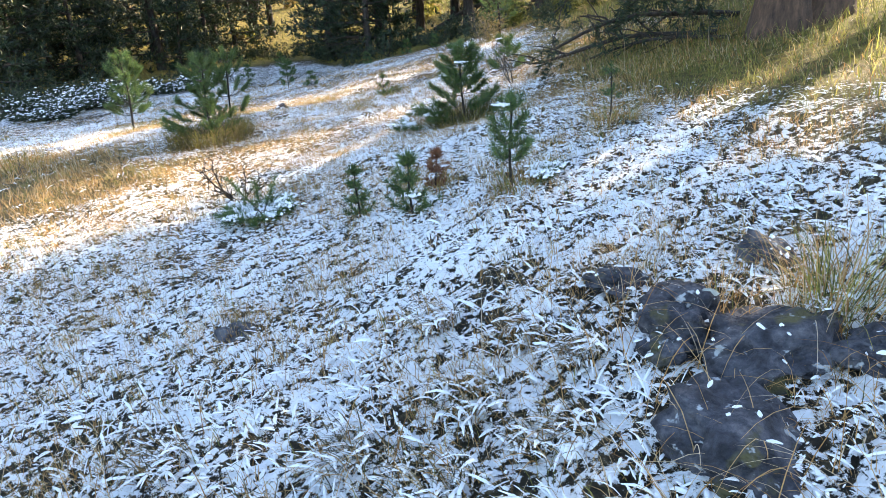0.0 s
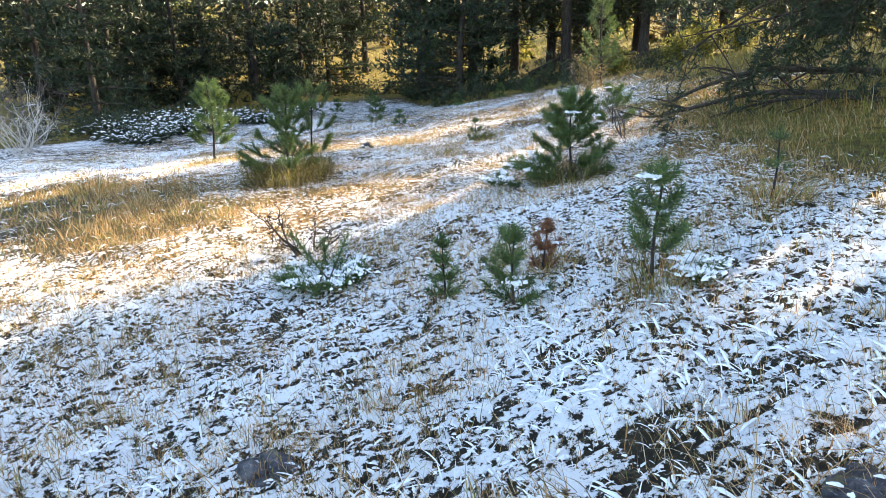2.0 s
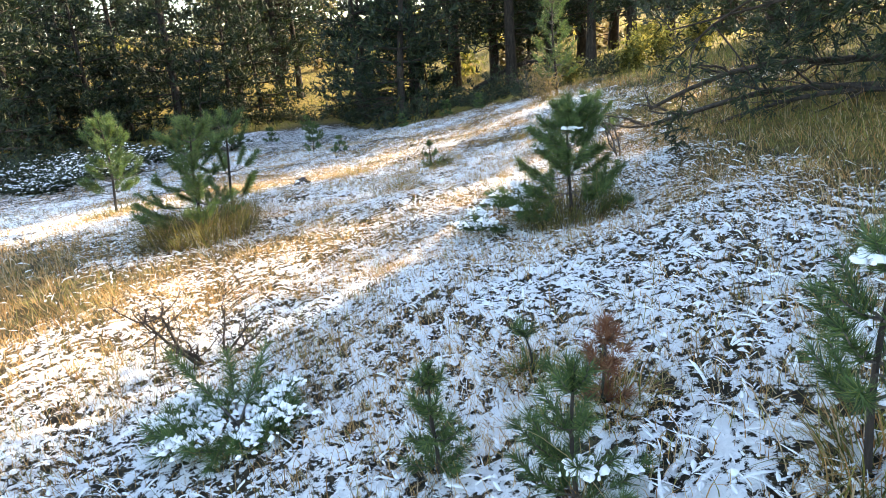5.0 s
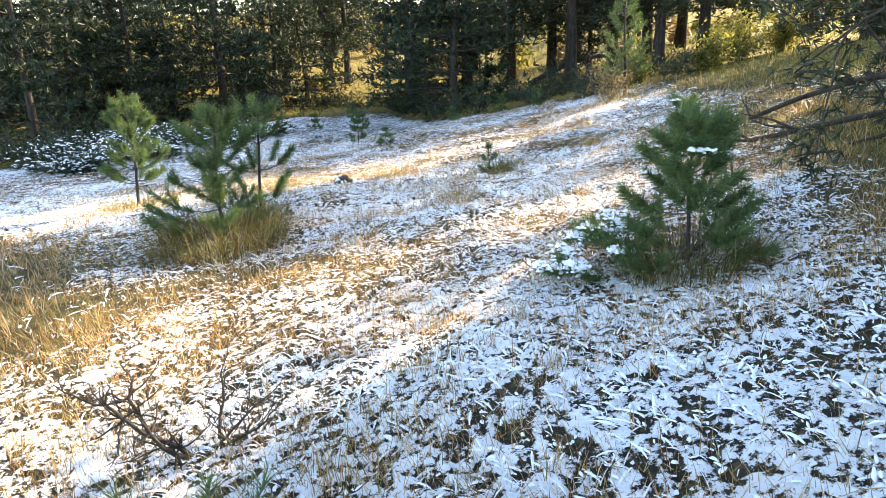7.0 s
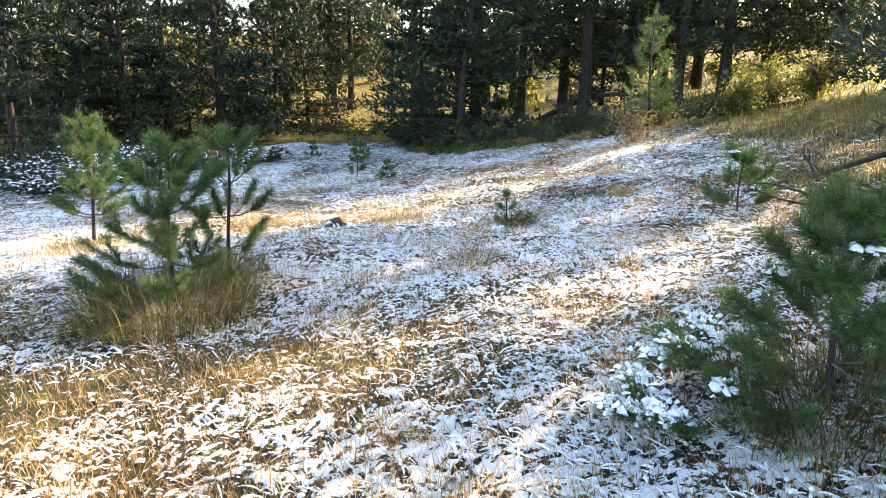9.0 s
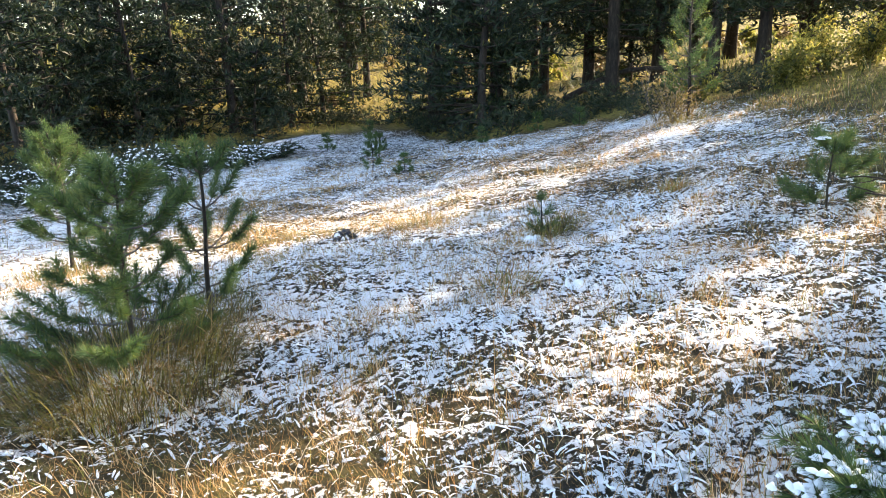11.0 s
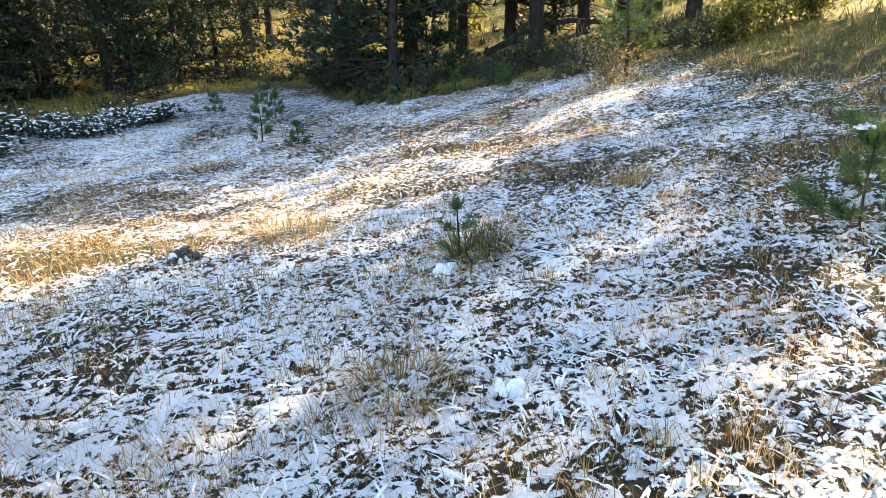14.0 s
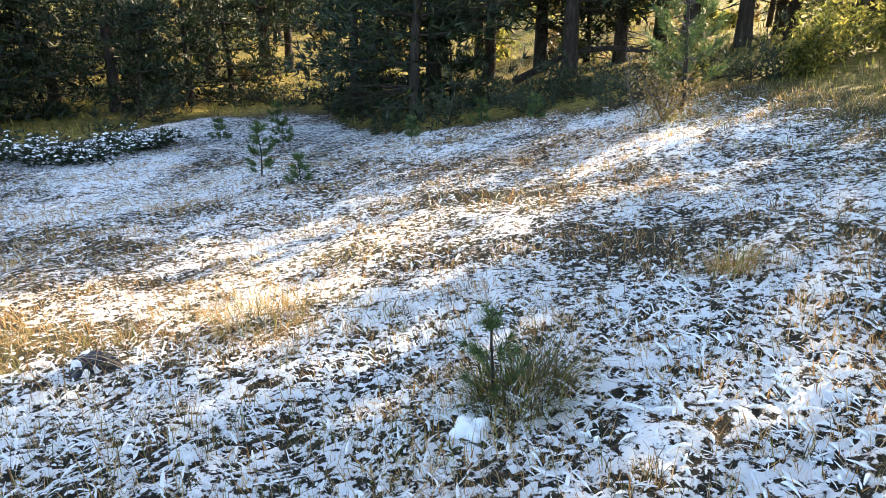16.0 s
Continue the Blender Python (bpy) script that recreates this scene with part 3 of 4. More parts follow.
def low_pine(x, y, seed, size, boughs, uprights, label, toward=0.0, fan=6.28):
    """A pine pressed flat, its boughs under pads of snow."""
    rng = np.random.default_rng(seed)
    root = thing("low_pine", x, y, label, "pine", "young pines on the meadow")
    z0 = gz(x, y)
    for k in range(boughs):
        a = toward + fan * (k / boughs - 0.5) + rng.normal() * 0.15
        L = size * rng.uniform(0.55, 1.0)
        ex, ey = math.cos(a) * L, math.sin(a) * L
        rest = max(0.03, gz(x + ex, y + ey) - z0)
        tip = np.array([ex, ey, rest + 0.05 + 0.2 * rng.uniform(0, 1) ** 2 * size])
        bag = Bag()
        shoot(bag, (0, 0, 0.03), tip, 0.007, 0.003, 0.085, 0.0036, 420, NEEDLE, rng, bend=-0.1)
        for sgn in (-1, 1):
            m = tip * 0.55
            e = m + L * 0.4 * unit(np.array([math.cos(a + sgn * 0.7), math.sin(a + sgn * 0.7), 0.5]))
            shoot(bag, m, e, 0.004, 0.002, 0.08, 0.0036, 400, NEEDLE, rng)
        branch = part("branch", bag, root)
        if k % 2 == 0:
            bag = Bag()
            n = 90
            s = rng.uniform(0.3, 1.0, n)[:, None]
            p = tip * s + rng.normal(size=(n, 3)) * np.array([0.04, 0.04, 0.006]) + np.array([0, 0, 0.035])
            bag.add(*ropes(p, rng.uniform(0, 6.28, n), rng.uniform(0.015, 0.05, n), rng.uniform(0.01, 0.03, n), rng.uniform(1.1, 1.5, n), rng.uniform(1.5, 2.0, n), rng), SNOW)
            part("snow_pad", bag, branch, "pad of fresh white snow")
    for e in uprights:
        bag = Bag()
        shoot(bag, (0, 0, 0.04), e, 0.006, 0.003, 0.09, 0.0036, 420, NEEDLE, rng)
        part("upright_shoot", bag, root)


low_pine(-0.90, 0.40, 55, 0.42, 13, ((-0.28, 0.1, 0.36), (0.1, 0.25, 0.3), (-0.1, 0.3, 0.26)), "sprawling low pine with snow-laden boughs on the ground")
low_pine(0.98, 3.05, 56, 0.5, 8, (), "low pine bough under snow beside a young pine", 3.5, 2.2)
low_pine(0.55, 2.75, 57, 0.3, 6, (), "small flattened pine under a white snow pad", 3.6, 3.0)
low_pine(1.30, -0.88, 58, 0.17, 5, (), "short pine bough with a fan of snow", 0.2, 2.5)


def snow_mound(x, y, r, seed):
    rng = np.random.default_rng(seed)
    root = thing("snow_clump", x, y, "fist-sized clump of fresh snow on grass", "snow", "snow clumps")
    bag = Bag()
    p = rng.normal(size=(9, 3)) * np.array([r * 0.5, r * 0.5, r * 0.12]) + np.array([0, 0, r * 0.3])
    bag.add(*domes(p, rng.uniform(0.4, 0.8, 9) * r, rng.uniform(0.3, 0.6, 9) * r, rng, 0.6, 1.0), SNOW)
    part("lump", bag, root)


for k, (mx, my, mr) in enumerate(((0.02, 7.2, 0.08), (0.2, 5.6, 0.06), (-0.95, -3.6, 0.06), (-1.98, 8.12, 0.1), (0.9, -3.5, 0.05))):
    snow_mound(mx, my, mr, 700 + k)


# ---- bare shrubs ----
def bare_shrub(x, y, h, label, seed, stems=3, mat=None, lean=(0, 0), fine=7, thick=0.012, group="bare shrubs", spread=0.6):
    rng = np.random.default_rng(seed)
    mat = mat or TWIG
    root = thing("bare_shrub", x, y, label, "shrub", group)
    for s in range(stems):
        bag = Bag()

        def grow(p, d, L, r, depth):
            q = [p]
            for i in range(5):
                d = unit(d + rng.normal(size=3) * 0.22 + np.array([0, 0, 0.04]))
                q.append(q[-1] + d * L / 5)
            bag.add(*tube(q, np.linspace(r, r * 0.45, 6), 5 if depth < 2 else 3), mat)
            if depth < 3:
                for i in range(fine if depth < 2 else 4):
                    k = int(rng.integers(1, 6))
                    grow(q[k], unit(d * 0.5 + rng.normal(size=3) * 0.8 + np.array([0, 0, 0.25])), L * rng.uniform(0.16, 0.45), max(0.0016, r * 0.42), depth + 1)
        a = rng.uniform(0, 6.28)
        grow(np.array([0, 0, -0.03]), unit(np.array([lean[0] + spread * math.cos(a), lean[1] + spread * math.sin(a), 1.0])), h, thick, 1)
        part("stem", bag, root)
    return root


bare_shrub(-1.36, 1.36, 0.5, "leafless thorny shrub leaning over frosty grass", 201, 2, BARK, lean=(-0.9, -0.1), fine=20, thick=0.014, spread=0.3)
bare_shrub(-1.3, 1.45, 0.35, "leafless thorny twigs in the snow", 202, 3, BARK, lean=(0.7, 0.2), fine=16, thick=0.009)
bare_shrub(2.08, 4.5, 0.55, "small leafless bush beside a young pine", 203, 3)
for k, (px, py, ph) in enumerate(((-11.9, 12.6, 1.6), (-11.0, 11.4, 1.5), (-12.6, 14.2, 2.0), (-10.4, 10.2, 1.2))):
    bare_shrub(px, py, ph, "twiggy bush white with frost", 210 + k, 9, FROST if k % 2 else TWIG, fine=11, thick=0.011)
bare_shrub(3.0, 15.0, 1.1, "leafless thin shrub beside a young pine", 216, 4, thick=0.01)
bare_shrub(-4.9, 3.9, 0.3, "small dark leafless twigs in yellow grass", 217, 3, thick=0.005)


def leaf_shrub(x, y, h, n, label, seed, mat=LEAF, size=0.06):
    rng = np.random.default_rng(seed)
    root = thing("leafy_bush", x, y, label, "bush", "leafy bushes at the wood's edge")
    stems, leaves = Bag(), Bag()
    for s in range(9):
        a, q = rng.uniform(0, 6.28), rng.uniform(0.2, 0.9)
        d = unit(np.array([math.cos(a) * q, math.sin(a) * q, 1.0]))
        L = h * rng.uniform(0.6, 1.0)
        line = [d * L * t + np.array([0, 0, -0.12 * h * q * t * t]) for t in np.linspace(0, 1, 5)]
        stems.add(*tube(line, np.linspace(0.012, 0.004, 5), 4), TWIG)
        k = n // 9
        t = rng.uniform(0.2, 1.0, (k, 1))
        c = d * L * t + rng.normal(size=(k, 3)) * 0.13 * h
        c[:, 2] = np.maximum(c[:, 2], 0.02)
        leaves.add(*spikes(c, rng.normal(size=(k, 3)), 2, size, size * 0.5, 0.5, rng), mat)
    part("stem", stems, root)
    part("leaves", leaves, root)


leaf_shrub(3.1, 14.3, 1.0, 700, "straggling bush with pale dry leaves", 301)
leaf_shrub(5.6, 15.6, 1.0, 1600, "sunlit yellow-green bush at the wood's edge", 302, GREEN, 0.09)
leaf_shrub(6.8, 16.6, 1.3, 1800, "sunlit yellow-green bush at the wood's edge", 303, GREEN, 0.09)
leaf_shrub(8.3, 17.6, 1.2, 1600, "sunlit yellow-green bush at the wood's edge", 304, GREEN, 0.09)
leaf_shrub(4.4, 17.2, 0.9, 1000, "low green bush at the wood's edge", 305, GREEN, 0.09)


def yellow_tree(x, y, h, seed):
    """A small broadleaf tree, its thin crown lit through by the sun."""
    rng = np.random.default_rng(seed)
    root = thing("broadleaf_tree", x, y, "small broadleaf tree with thin yellow autumn crown", "tree", "yellow trees beyond the pines")
    bag, crown = Bag(), Bag()
    bag.add(*tube([(0, 0, -0.2), (0.08, 0, h * 0.3), (0, 0.1, h * 0.62), (0.1, 0.1, h * 0.95)], (0.12, 0.09, 0.06, 0.02), 8), BARK)
    for k in range(22):
        a, z = rng.uniform(0, 6.28), h * rng.uniform(0.2, 0.85)
        L = h * 0.36 * (1.15 - z / h)
        d = unit(np.array([math.cos(a), math.sin(a), 0.7]))
        bag.add(*tube([np.array([0.04, 0.04, z]) + d * L * t for t in (0, 0.5, 1)], (0.035, 0.022, 0.008), 5), BARK)
        n = 70
        c = np.array([0.04, 0.04, z]) + d * L * rng.uniform(0.3, 1.1, (n, 1)) + rng.normal(size=(n, 3)) * 0.22
        crown.add(*spikes(c, rng.normal(size=(n, 3)), 2, 0.13, 0.09, 0.5, rng), GREEN if k % 2 else LEAF)
    part("trunk", bag, root)
    part("crown", crown, root)


for tx, ty, th in ((-20.5, 22.0, 6.5), (-24.0, 25.0, 7.5), (-27.0, 33.0, 8.0), (-5.0, 39.0, 6.0), (-2.0, 41.0, 6.0), (3.0, 39.5, 6.5), (-12.5, 40.0, 6.0), (9.0, 36.0, 6.0), (12.5, 31.0, 6.0)):
    yellow_tree(tx, ty, th, int(900 + tx))


def juniper(x, y, r, seed):
    """A spreading juniper with snow on its flat sprays."""
    rng = np.random.default_rng(seed)
    root = thing("juniper_bush", x, y, "dark spreading juniper bush dusted with snow", "bush", "junipers at the wood's edge")
    for k in range(9):
        a = k * 0.7 + rng.normal() * 0.2
        L = r * rng.uniform(0.6, 1.1)
        up = rng.uniform(0.12, 0.5)
        bag, pad = Bag(), Bag()
        d = unit(np.array([math.cos(a), math.sin(a), up]))
        bag.add(*tube([d * L * t - np.array([0, 0, 0.1 * L * t * t]) for t in np.linspace(0, 1, 5)], np.linspace(0.025, 0.008, 5), 4), TWIG)
        n = 46
        t = rng.uniform(0.2, 1.0, (n, 1))
        c = d * L * t + rng.normal(size=(n, 3)) * np.array([0.16, 0.16, 0.06]) * r
        c[:, 2] = np.maximum(c[:, 2], 0.03)
        bag.add(*spikes(c, np.broadcast_to(d + np.array([0, 0, 0.3]), c.shape), 14, 0.17, 0.022, 0.8, rng), JUNIPER)
        bough = part("bough", bag, root)
        p = c + np.array([0, 0, 0.06])
        p = p + rng.normal(size=p.shape) * np.array([0.07, 0.07, 0.02])
        m = len(p)
        pad.add(*ropes(p, a + rng.normal(size=m) * 0.8, rng.uniform(0.05, 0.16, m), rng.uniform(0.015, 0.05, m), rng.uniform(1.1, 1.5, m), rng.uniform(1.5, 2.0, m), rng), SNOW)
        part("snow_pad", pad, bough, "patches of snow on the bough")


for k, (px, py, pr) in enumerate(((-9.2, 13.6, 1.1), (-8.8, 15.6, 1.3), (-7.6, 17.9, 1.2), (-10.4, 15.0, 1.2), (-9.6, 17.4, 1.3), (-11.2, 17.2, 1.1), (-6.6, 19.4, 0.9))):
    juniper(px, py, pr, 400 + k)


def undergrowth(spots):
    """Dark brush and dead boughs under the first pines, some with snow."""
    rng = np.random.default_rng(450)
    kinds = []
    for k in range(4):
        root = new("undergrowth_bush")
        tagged(root, "low dark tangle of twigs and needles at the wood's edge", "bush", "undergrowth at the wood's edge")
        for q in range(7):
            bag = Bag()
            a = q * 0.9 + rng.normal() * 0.3
            tree_limb(bag, (0, 0, 0.02), (math.cos(a), math.sin(a), rng.uniform(0.3, 1.0)), rng.uniform(0.6, 1.0), 0.014, rng, 0.06, BARK, 4, 16.0, 0, JUNIPER, 0.14, 0.03, 5)
            part("bough", bag, root)
        kinds.append(root)
    used = set()
    for x, y, size in spots:
        k = int(rng.integers(0, 4))
        m = pose(x, y, gz(x, y), 0, 0, rng.uniform(0, 360)) @ Matrix.Scale(size, 4)
        ob = copy_thing(kinds[k], m) if k in used else kinds[k]
        ob.matrix_basis = m
        used.add(k)


# ---- boulders ----
def boulder(x, y, r, flat, label, seed, sink=0.3, turn=0.0):
    me = bpy.data.meshes.new("boulder")
    bm = bmesh.new()
    bmesh.ops.create_icosphere(bm, subdivisions=4, radius=1.0)
    for v in bm.verts:
        c = v.co.copy()
        d = 1 + 0.5 * noise.noise(c * 1.2 + Vector((seed, 0, 0))) + 0.3 * noise.noise(c * 2.7 + Vector((0, seed, 0))) + 0.2 * noise.noise(c * 5) + 0.13 * noise.noise(c * 11) + 0.06 * noise.noise(c * 23)
        for q in range(4):
            n = Vector((math.sin(seed + q * 2.1), math.cos(seed * 1.7 + q * 1.3), 0.3 * math.sin(q + seed))).normalized()
            d = min(d, 0.86 / max(0.2, c.dot(n)))
        v.co = Vector((c.x * d * r, c.y * d * r * 0.8, c.z * d * r * flat))
    bm.to_mesh(me)
    bm.free()
    me.polygons.foreach_set("use_smooth", [True] * len(me.polygons))
    me.materials.append(ROCK)
    ob = tagged(new("boulder", me), label, "rock", "boulders in the grass")
    ob.matrix_basis = pose(x, y, gz(x, y) + r * flat * (0.45 - sink), 0, 8, turn)
    return ob


for bx, by, br, bf, bs, words in ((1.47, -3.04, 0.2, 0.62, 1.3, "blue-grey boulder with a round pale lichen spot in flattened grass"), (1.66, -3.33, 0.26, 0.42, 3.9, "broad dark boulder under fallen grass stalks"),
                                  (1.36, -3.66, 0.27, 0.34, 5.1, "wide flat dark boulder ringed by snow"), (1.33, -3.2, 0.12, 0.5, 2.6, "small blue-grey stone in snowy grass"),
                                  (2.0, -2.68, 0.14, 0.6, 6.2, "small dark stone poking from the snow"), (1.33, -2.6, 0.17, 0.34, 8.8, "flat brown stone edged with snow"), (1.95, -3.5, 0.15, 0.5, 7.7, "dark stone half buried in grass")):
    stone = boulder(bx, by, br, bf, words, bs, 0.28, bs * 50)
    srng = np.random.default_rng(int(bs * 10))
    pad = Bag()
    tops = [v.co for v in stone.data.vertices if v.normal.z > 0.45]
    seats = np.array([tops[int(k)] for k in srng.integers(0, len(tops), 10)])
    pad.add(*ropes(seats, srng.uniform(0, 6.28, 10), srng.uniform(0.012, 0.045, 10), srng.uniform(0.008, 0.024, 10), np.full(10, 1.4), np.full(10, 1.75), srng), SNOW)
    part("snow_pad", pad, stone, "scraps of fresh snow")
    if "lichen spot" in words:
        at = min((v for v in stone.data.vertices if v.normal.z > 0.3), key=lambda v: (v.co - Vector((-0.03, -0.06, 0.12))).length)
        disc = Bag()
        disc.add(*domes(np.array([at.co]), np.array([0.045]), np.array([0.012]), srng, 0.85, 1.0), LICHEN)
        part("lichen", disc, stone, "round pale grey-green lichen spot")
boulder(-1.42, -3.35, 0.2, 0.4, "dark flat stone sunk in snowy turf", 9.4, 0.4)
boulder(-0.62, -1.9, 0.13, 0.35, "small grey stone level with the snow", 10.6, 0.4)
boulder(-1.95, 8.1, 0.14, 0.6, "dark stump-like stone capped with snow", 11.3)


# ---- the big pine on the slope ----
def tree_limb(bag, p, d, L, r, rng, droop, mat=BARK, kids=6, foliage=0.0, depth=0, leafmat=NEEDLE_SHADED, needle=0.15, wide=0.017, tuft=9):
    q = [np.asarray(p, float)]
    d = unit(d)
    for i in range(6):
        d = unit(d + rng.normal(size=3) * 0.13 + np.array([0, 0, -droop]))
        q.append(q[-1] + d * L / 6)
    bag.add(*tube(q, np.linspace(r, r * 0.3, 7), 6 if depth == 0 else 4), mat)
    if depth < 2:
        for i in range(kids):
            k = int(rng.integers(1, 7))
            tree_limb(bag, q[k], unit(unit(q[k] - q[k - 1]) * 0.7 + rng.normal(size=3) * 0.6), L * rng.uniform(0.25, 0.45), r * 0.35, rng, droop, mat, kids - 2, foliage, depth + 1, leafmat, needle, wide, tuft)
    if foliage and depth > 0:
        n = int(foliage * L)
        if n:
            t = rng.integers(2, 7, n)
            c = np.array([q[k] for k in t]) + rng.normal(size=(n, 3)) * 0.08
            bag.add(*spikes(c, np.broadcast_to(d + np.array([0, 0, 0.5]), c.shape), tuft, needle, wide, 0.9, rng), leafmat)


def big_pine():
    rng = np.random.default_rng(77)
    root = thing("big_pine", 5.5, 3.05, "old pine with twin thick trunks and low drooping branches", "tree")
    for dx, dy, lx, ly, h, r in ((-0.25, 0.0, -0.06, 0.02, 11.0, 0.27), (0.3, 0.1, 0.12, 0.0, 11.5, 0.3)):
        bag = Bag()
        t = np.linspace(0, 1, 16)
        p = np.stack([dx + lx * h * t * 0.6 + 0.05 * np.sin(t * 9), dy + ly * h * t + 0.04 * np.cos(t * 7), h * t - 0.2], 1)
        bag.add(*tube(p, r * (1 - 0.8 * t) + 0.16 * np.exp(-t * 26), 14), BARK_RED)
        part("trunk", bag, root, "fissured red-brown trunk")
    for z, a, L, r, dr in ((1.25, 166, 3.8, 0.05, 0.05), (1.4, 150, 4.4, 0.055, 0.06), (1.7, 135, 4.6, 0.06, 0.08), (1.9, 112, 4.4, 0.055, 0.07), (1.1, 128, 3.6, 0.045, 0.02), (2.1, 95, 4.0, 0.05, 0.08), (2.3, 158, 4.2, 0.05, 0.1), (2.4, 140, 4.6, 0.05, 0.1), (2.2, 122, 4.6, 0.05, 0.09)):
        bag = Bag()
        tree_limb(bag, (-0.2, 0.1, z + 0.2), (math.cos(radians(a - 18)), math.sin(radians(a - 18)), -0.02), L * 0.8, r * 0.55, rng, dr * 0.8, BARK, 8, 13.0)
        part("low_branch", bag, root, "low drooping branch with shade-darkened needles")
    for k in range(58):
        z = 1.75 + k * 0.16
        a = rng.uniform(0, 6.28)
        bag = Bag()
        tree_limb(bag, (0, 0.05, z), (math.cos(a), math.sin(a), 0.22), 3.3 * (1.1 - k / 70), 0.05, rng, 0.0, BARK, 5, 30.0)
        part("bough", bag, root)
    return root


big_pine()


def fallen_branch(x0, y0, x1, y1, r, label, seed, lift=0.12):
    rng = np.random.default_rng(seed)
    ob = thing("fallen_branch", x0, y0, label, "branch", "fallen branches")
    bag = Bag()
    z0 = gz(x0, y0)
    q = [np.array([(x1 - x0) * t, (y1 - y0) * t, float(ground_z(x0 + (x1 - x0) * t, y0 + (y1 - y0) * t)) - z0 + r + lift * math.sin(t * 3.1)]) for t in np.linspace(0, 1, 7)]
    bag.add(*tube(q, np.linspace(r, r * 0.5, 7), 7), BARK)
    part("bough", bag, ob)
    for k in range(9):
        bag = Bag()
        i = int(rng.integers(1, 7))
        tree_limb(bag, q[i], rng.normal(size=3) * 0.6 + np.array([0, 0, 0.5]) + unit(q[-1] - q[0]), 0.6, r * 0.4, rng, 0.05, BARK, 3, 0, 1)
        part("twig", bag, ob)


fallen_branch(5.0, 4.2, 2.9, 6.1, 0.045, "fallen dead pine branch on yellow grass", 501)
fallen_branch(4.9, 3.6, 3.3, 5.0, 0.03, "thin fallen branch on yellow grass", 502)
fallen_branch(5.8, 5.2, 3.4, 7.4, 0.05, "long dead bough lying on the slope", 503, 0.3)
fallen_branch(2.2, 25.0, 6.0, 23.6, 0.12, "fallen trunk across the dark wood's edge", 504, 0.5)


# ---- the wood ----
def forest_pine(h, crown, reach, seed, name="pine_tree"):
    """A tall pine: tapered trunk with dead stubs, whorls of boughs with many needle clumps."""
    rng = np.random.default_rng(seed)
    root = new(name)
    tagged(root, "tall dark pine with low boughs, of the wood and added for shade", "tree", "pines of the wood")
    bag = Bag()
    t = np.linspace(0, 1, 12)
    bend = rng.normal(size=2) * 0.25
    p = np.stack([bend[0] * t * t + 0.05 * np.sin(t * 8), bend[1] * t * t, h * t - 0.3], 1)
    r = 0.018 * h
    bag.add(*tube(p, r * (1 - 0.85 * t) + 0.3 * r * np.exp(-t * 25), 9), BARK)
    for k in range(10):
        a, z = rng.uniform(0, 6.28), rng.uniform(0.5, max(0.8, crown))
        L = rng.uniform(0.4, 1.6)
        d = np.array([math.cos(a), math.sin(a), rng.uniform(-0.25, 0.1)])
        bag.add(*tube([np.array([0, 0, z]) + d * L * s + np.array([0, 0, -0.12 * L * s * s]) for s in (0, 0.5, 1.0)], (0.022, 0.014, 0.005), 4), BARK)
    part("trunk", bag, root, "dark grey-brown trunk")
    bag = Bag()
    z = crown
    while z < h - 0.3:
        q = (z - crown) / (h - crown)
        for k in range(int(rng.integers(4, 7))):
            a = rng.uniform(0, 6.28)
            L = reach * (1 - q) ** 0.8 * rng.uniform(0.55, 1.1) + 0.25
            d = unit(np.array([math.cos(a), math.sin(a), -0.15 + 0.6 * q]))
            base = np.array([bend[0] * q * q, bend[1] * q * q, z])
            line = [base + d * L * s + np.array([0, 0, 0.15 * L * s * s]) for s in np.linspace(0, 1, 4)]
            bag.add(*tube(line, (0.03, 0.022, 0.014, 0.006), 4), BARK)
            n = int(8 + 7 * L)
            s = rng.uniform(0.25, 1.0, (n, 1))
            c = base + d * L * s + np.array([0, 0, 0.15 * L]) * s * s + rng.normal(size=(n, 3)) * np.array([0.22, 0.22, 0.10]) * (0.4 + 0.5 * L)
            bag.add(*spikes(c, np.broadcast_to(d * 0.7 + np.array([0, 0, 0.5]), c.shape), 6, 0.27, 0.058, 1.0, rng), NEEDLE_SHADED)
        z += rng.uniform(0.36, 0.58)
    part("crown", bag, root, "needle crown in shade-darkened green")
    return root


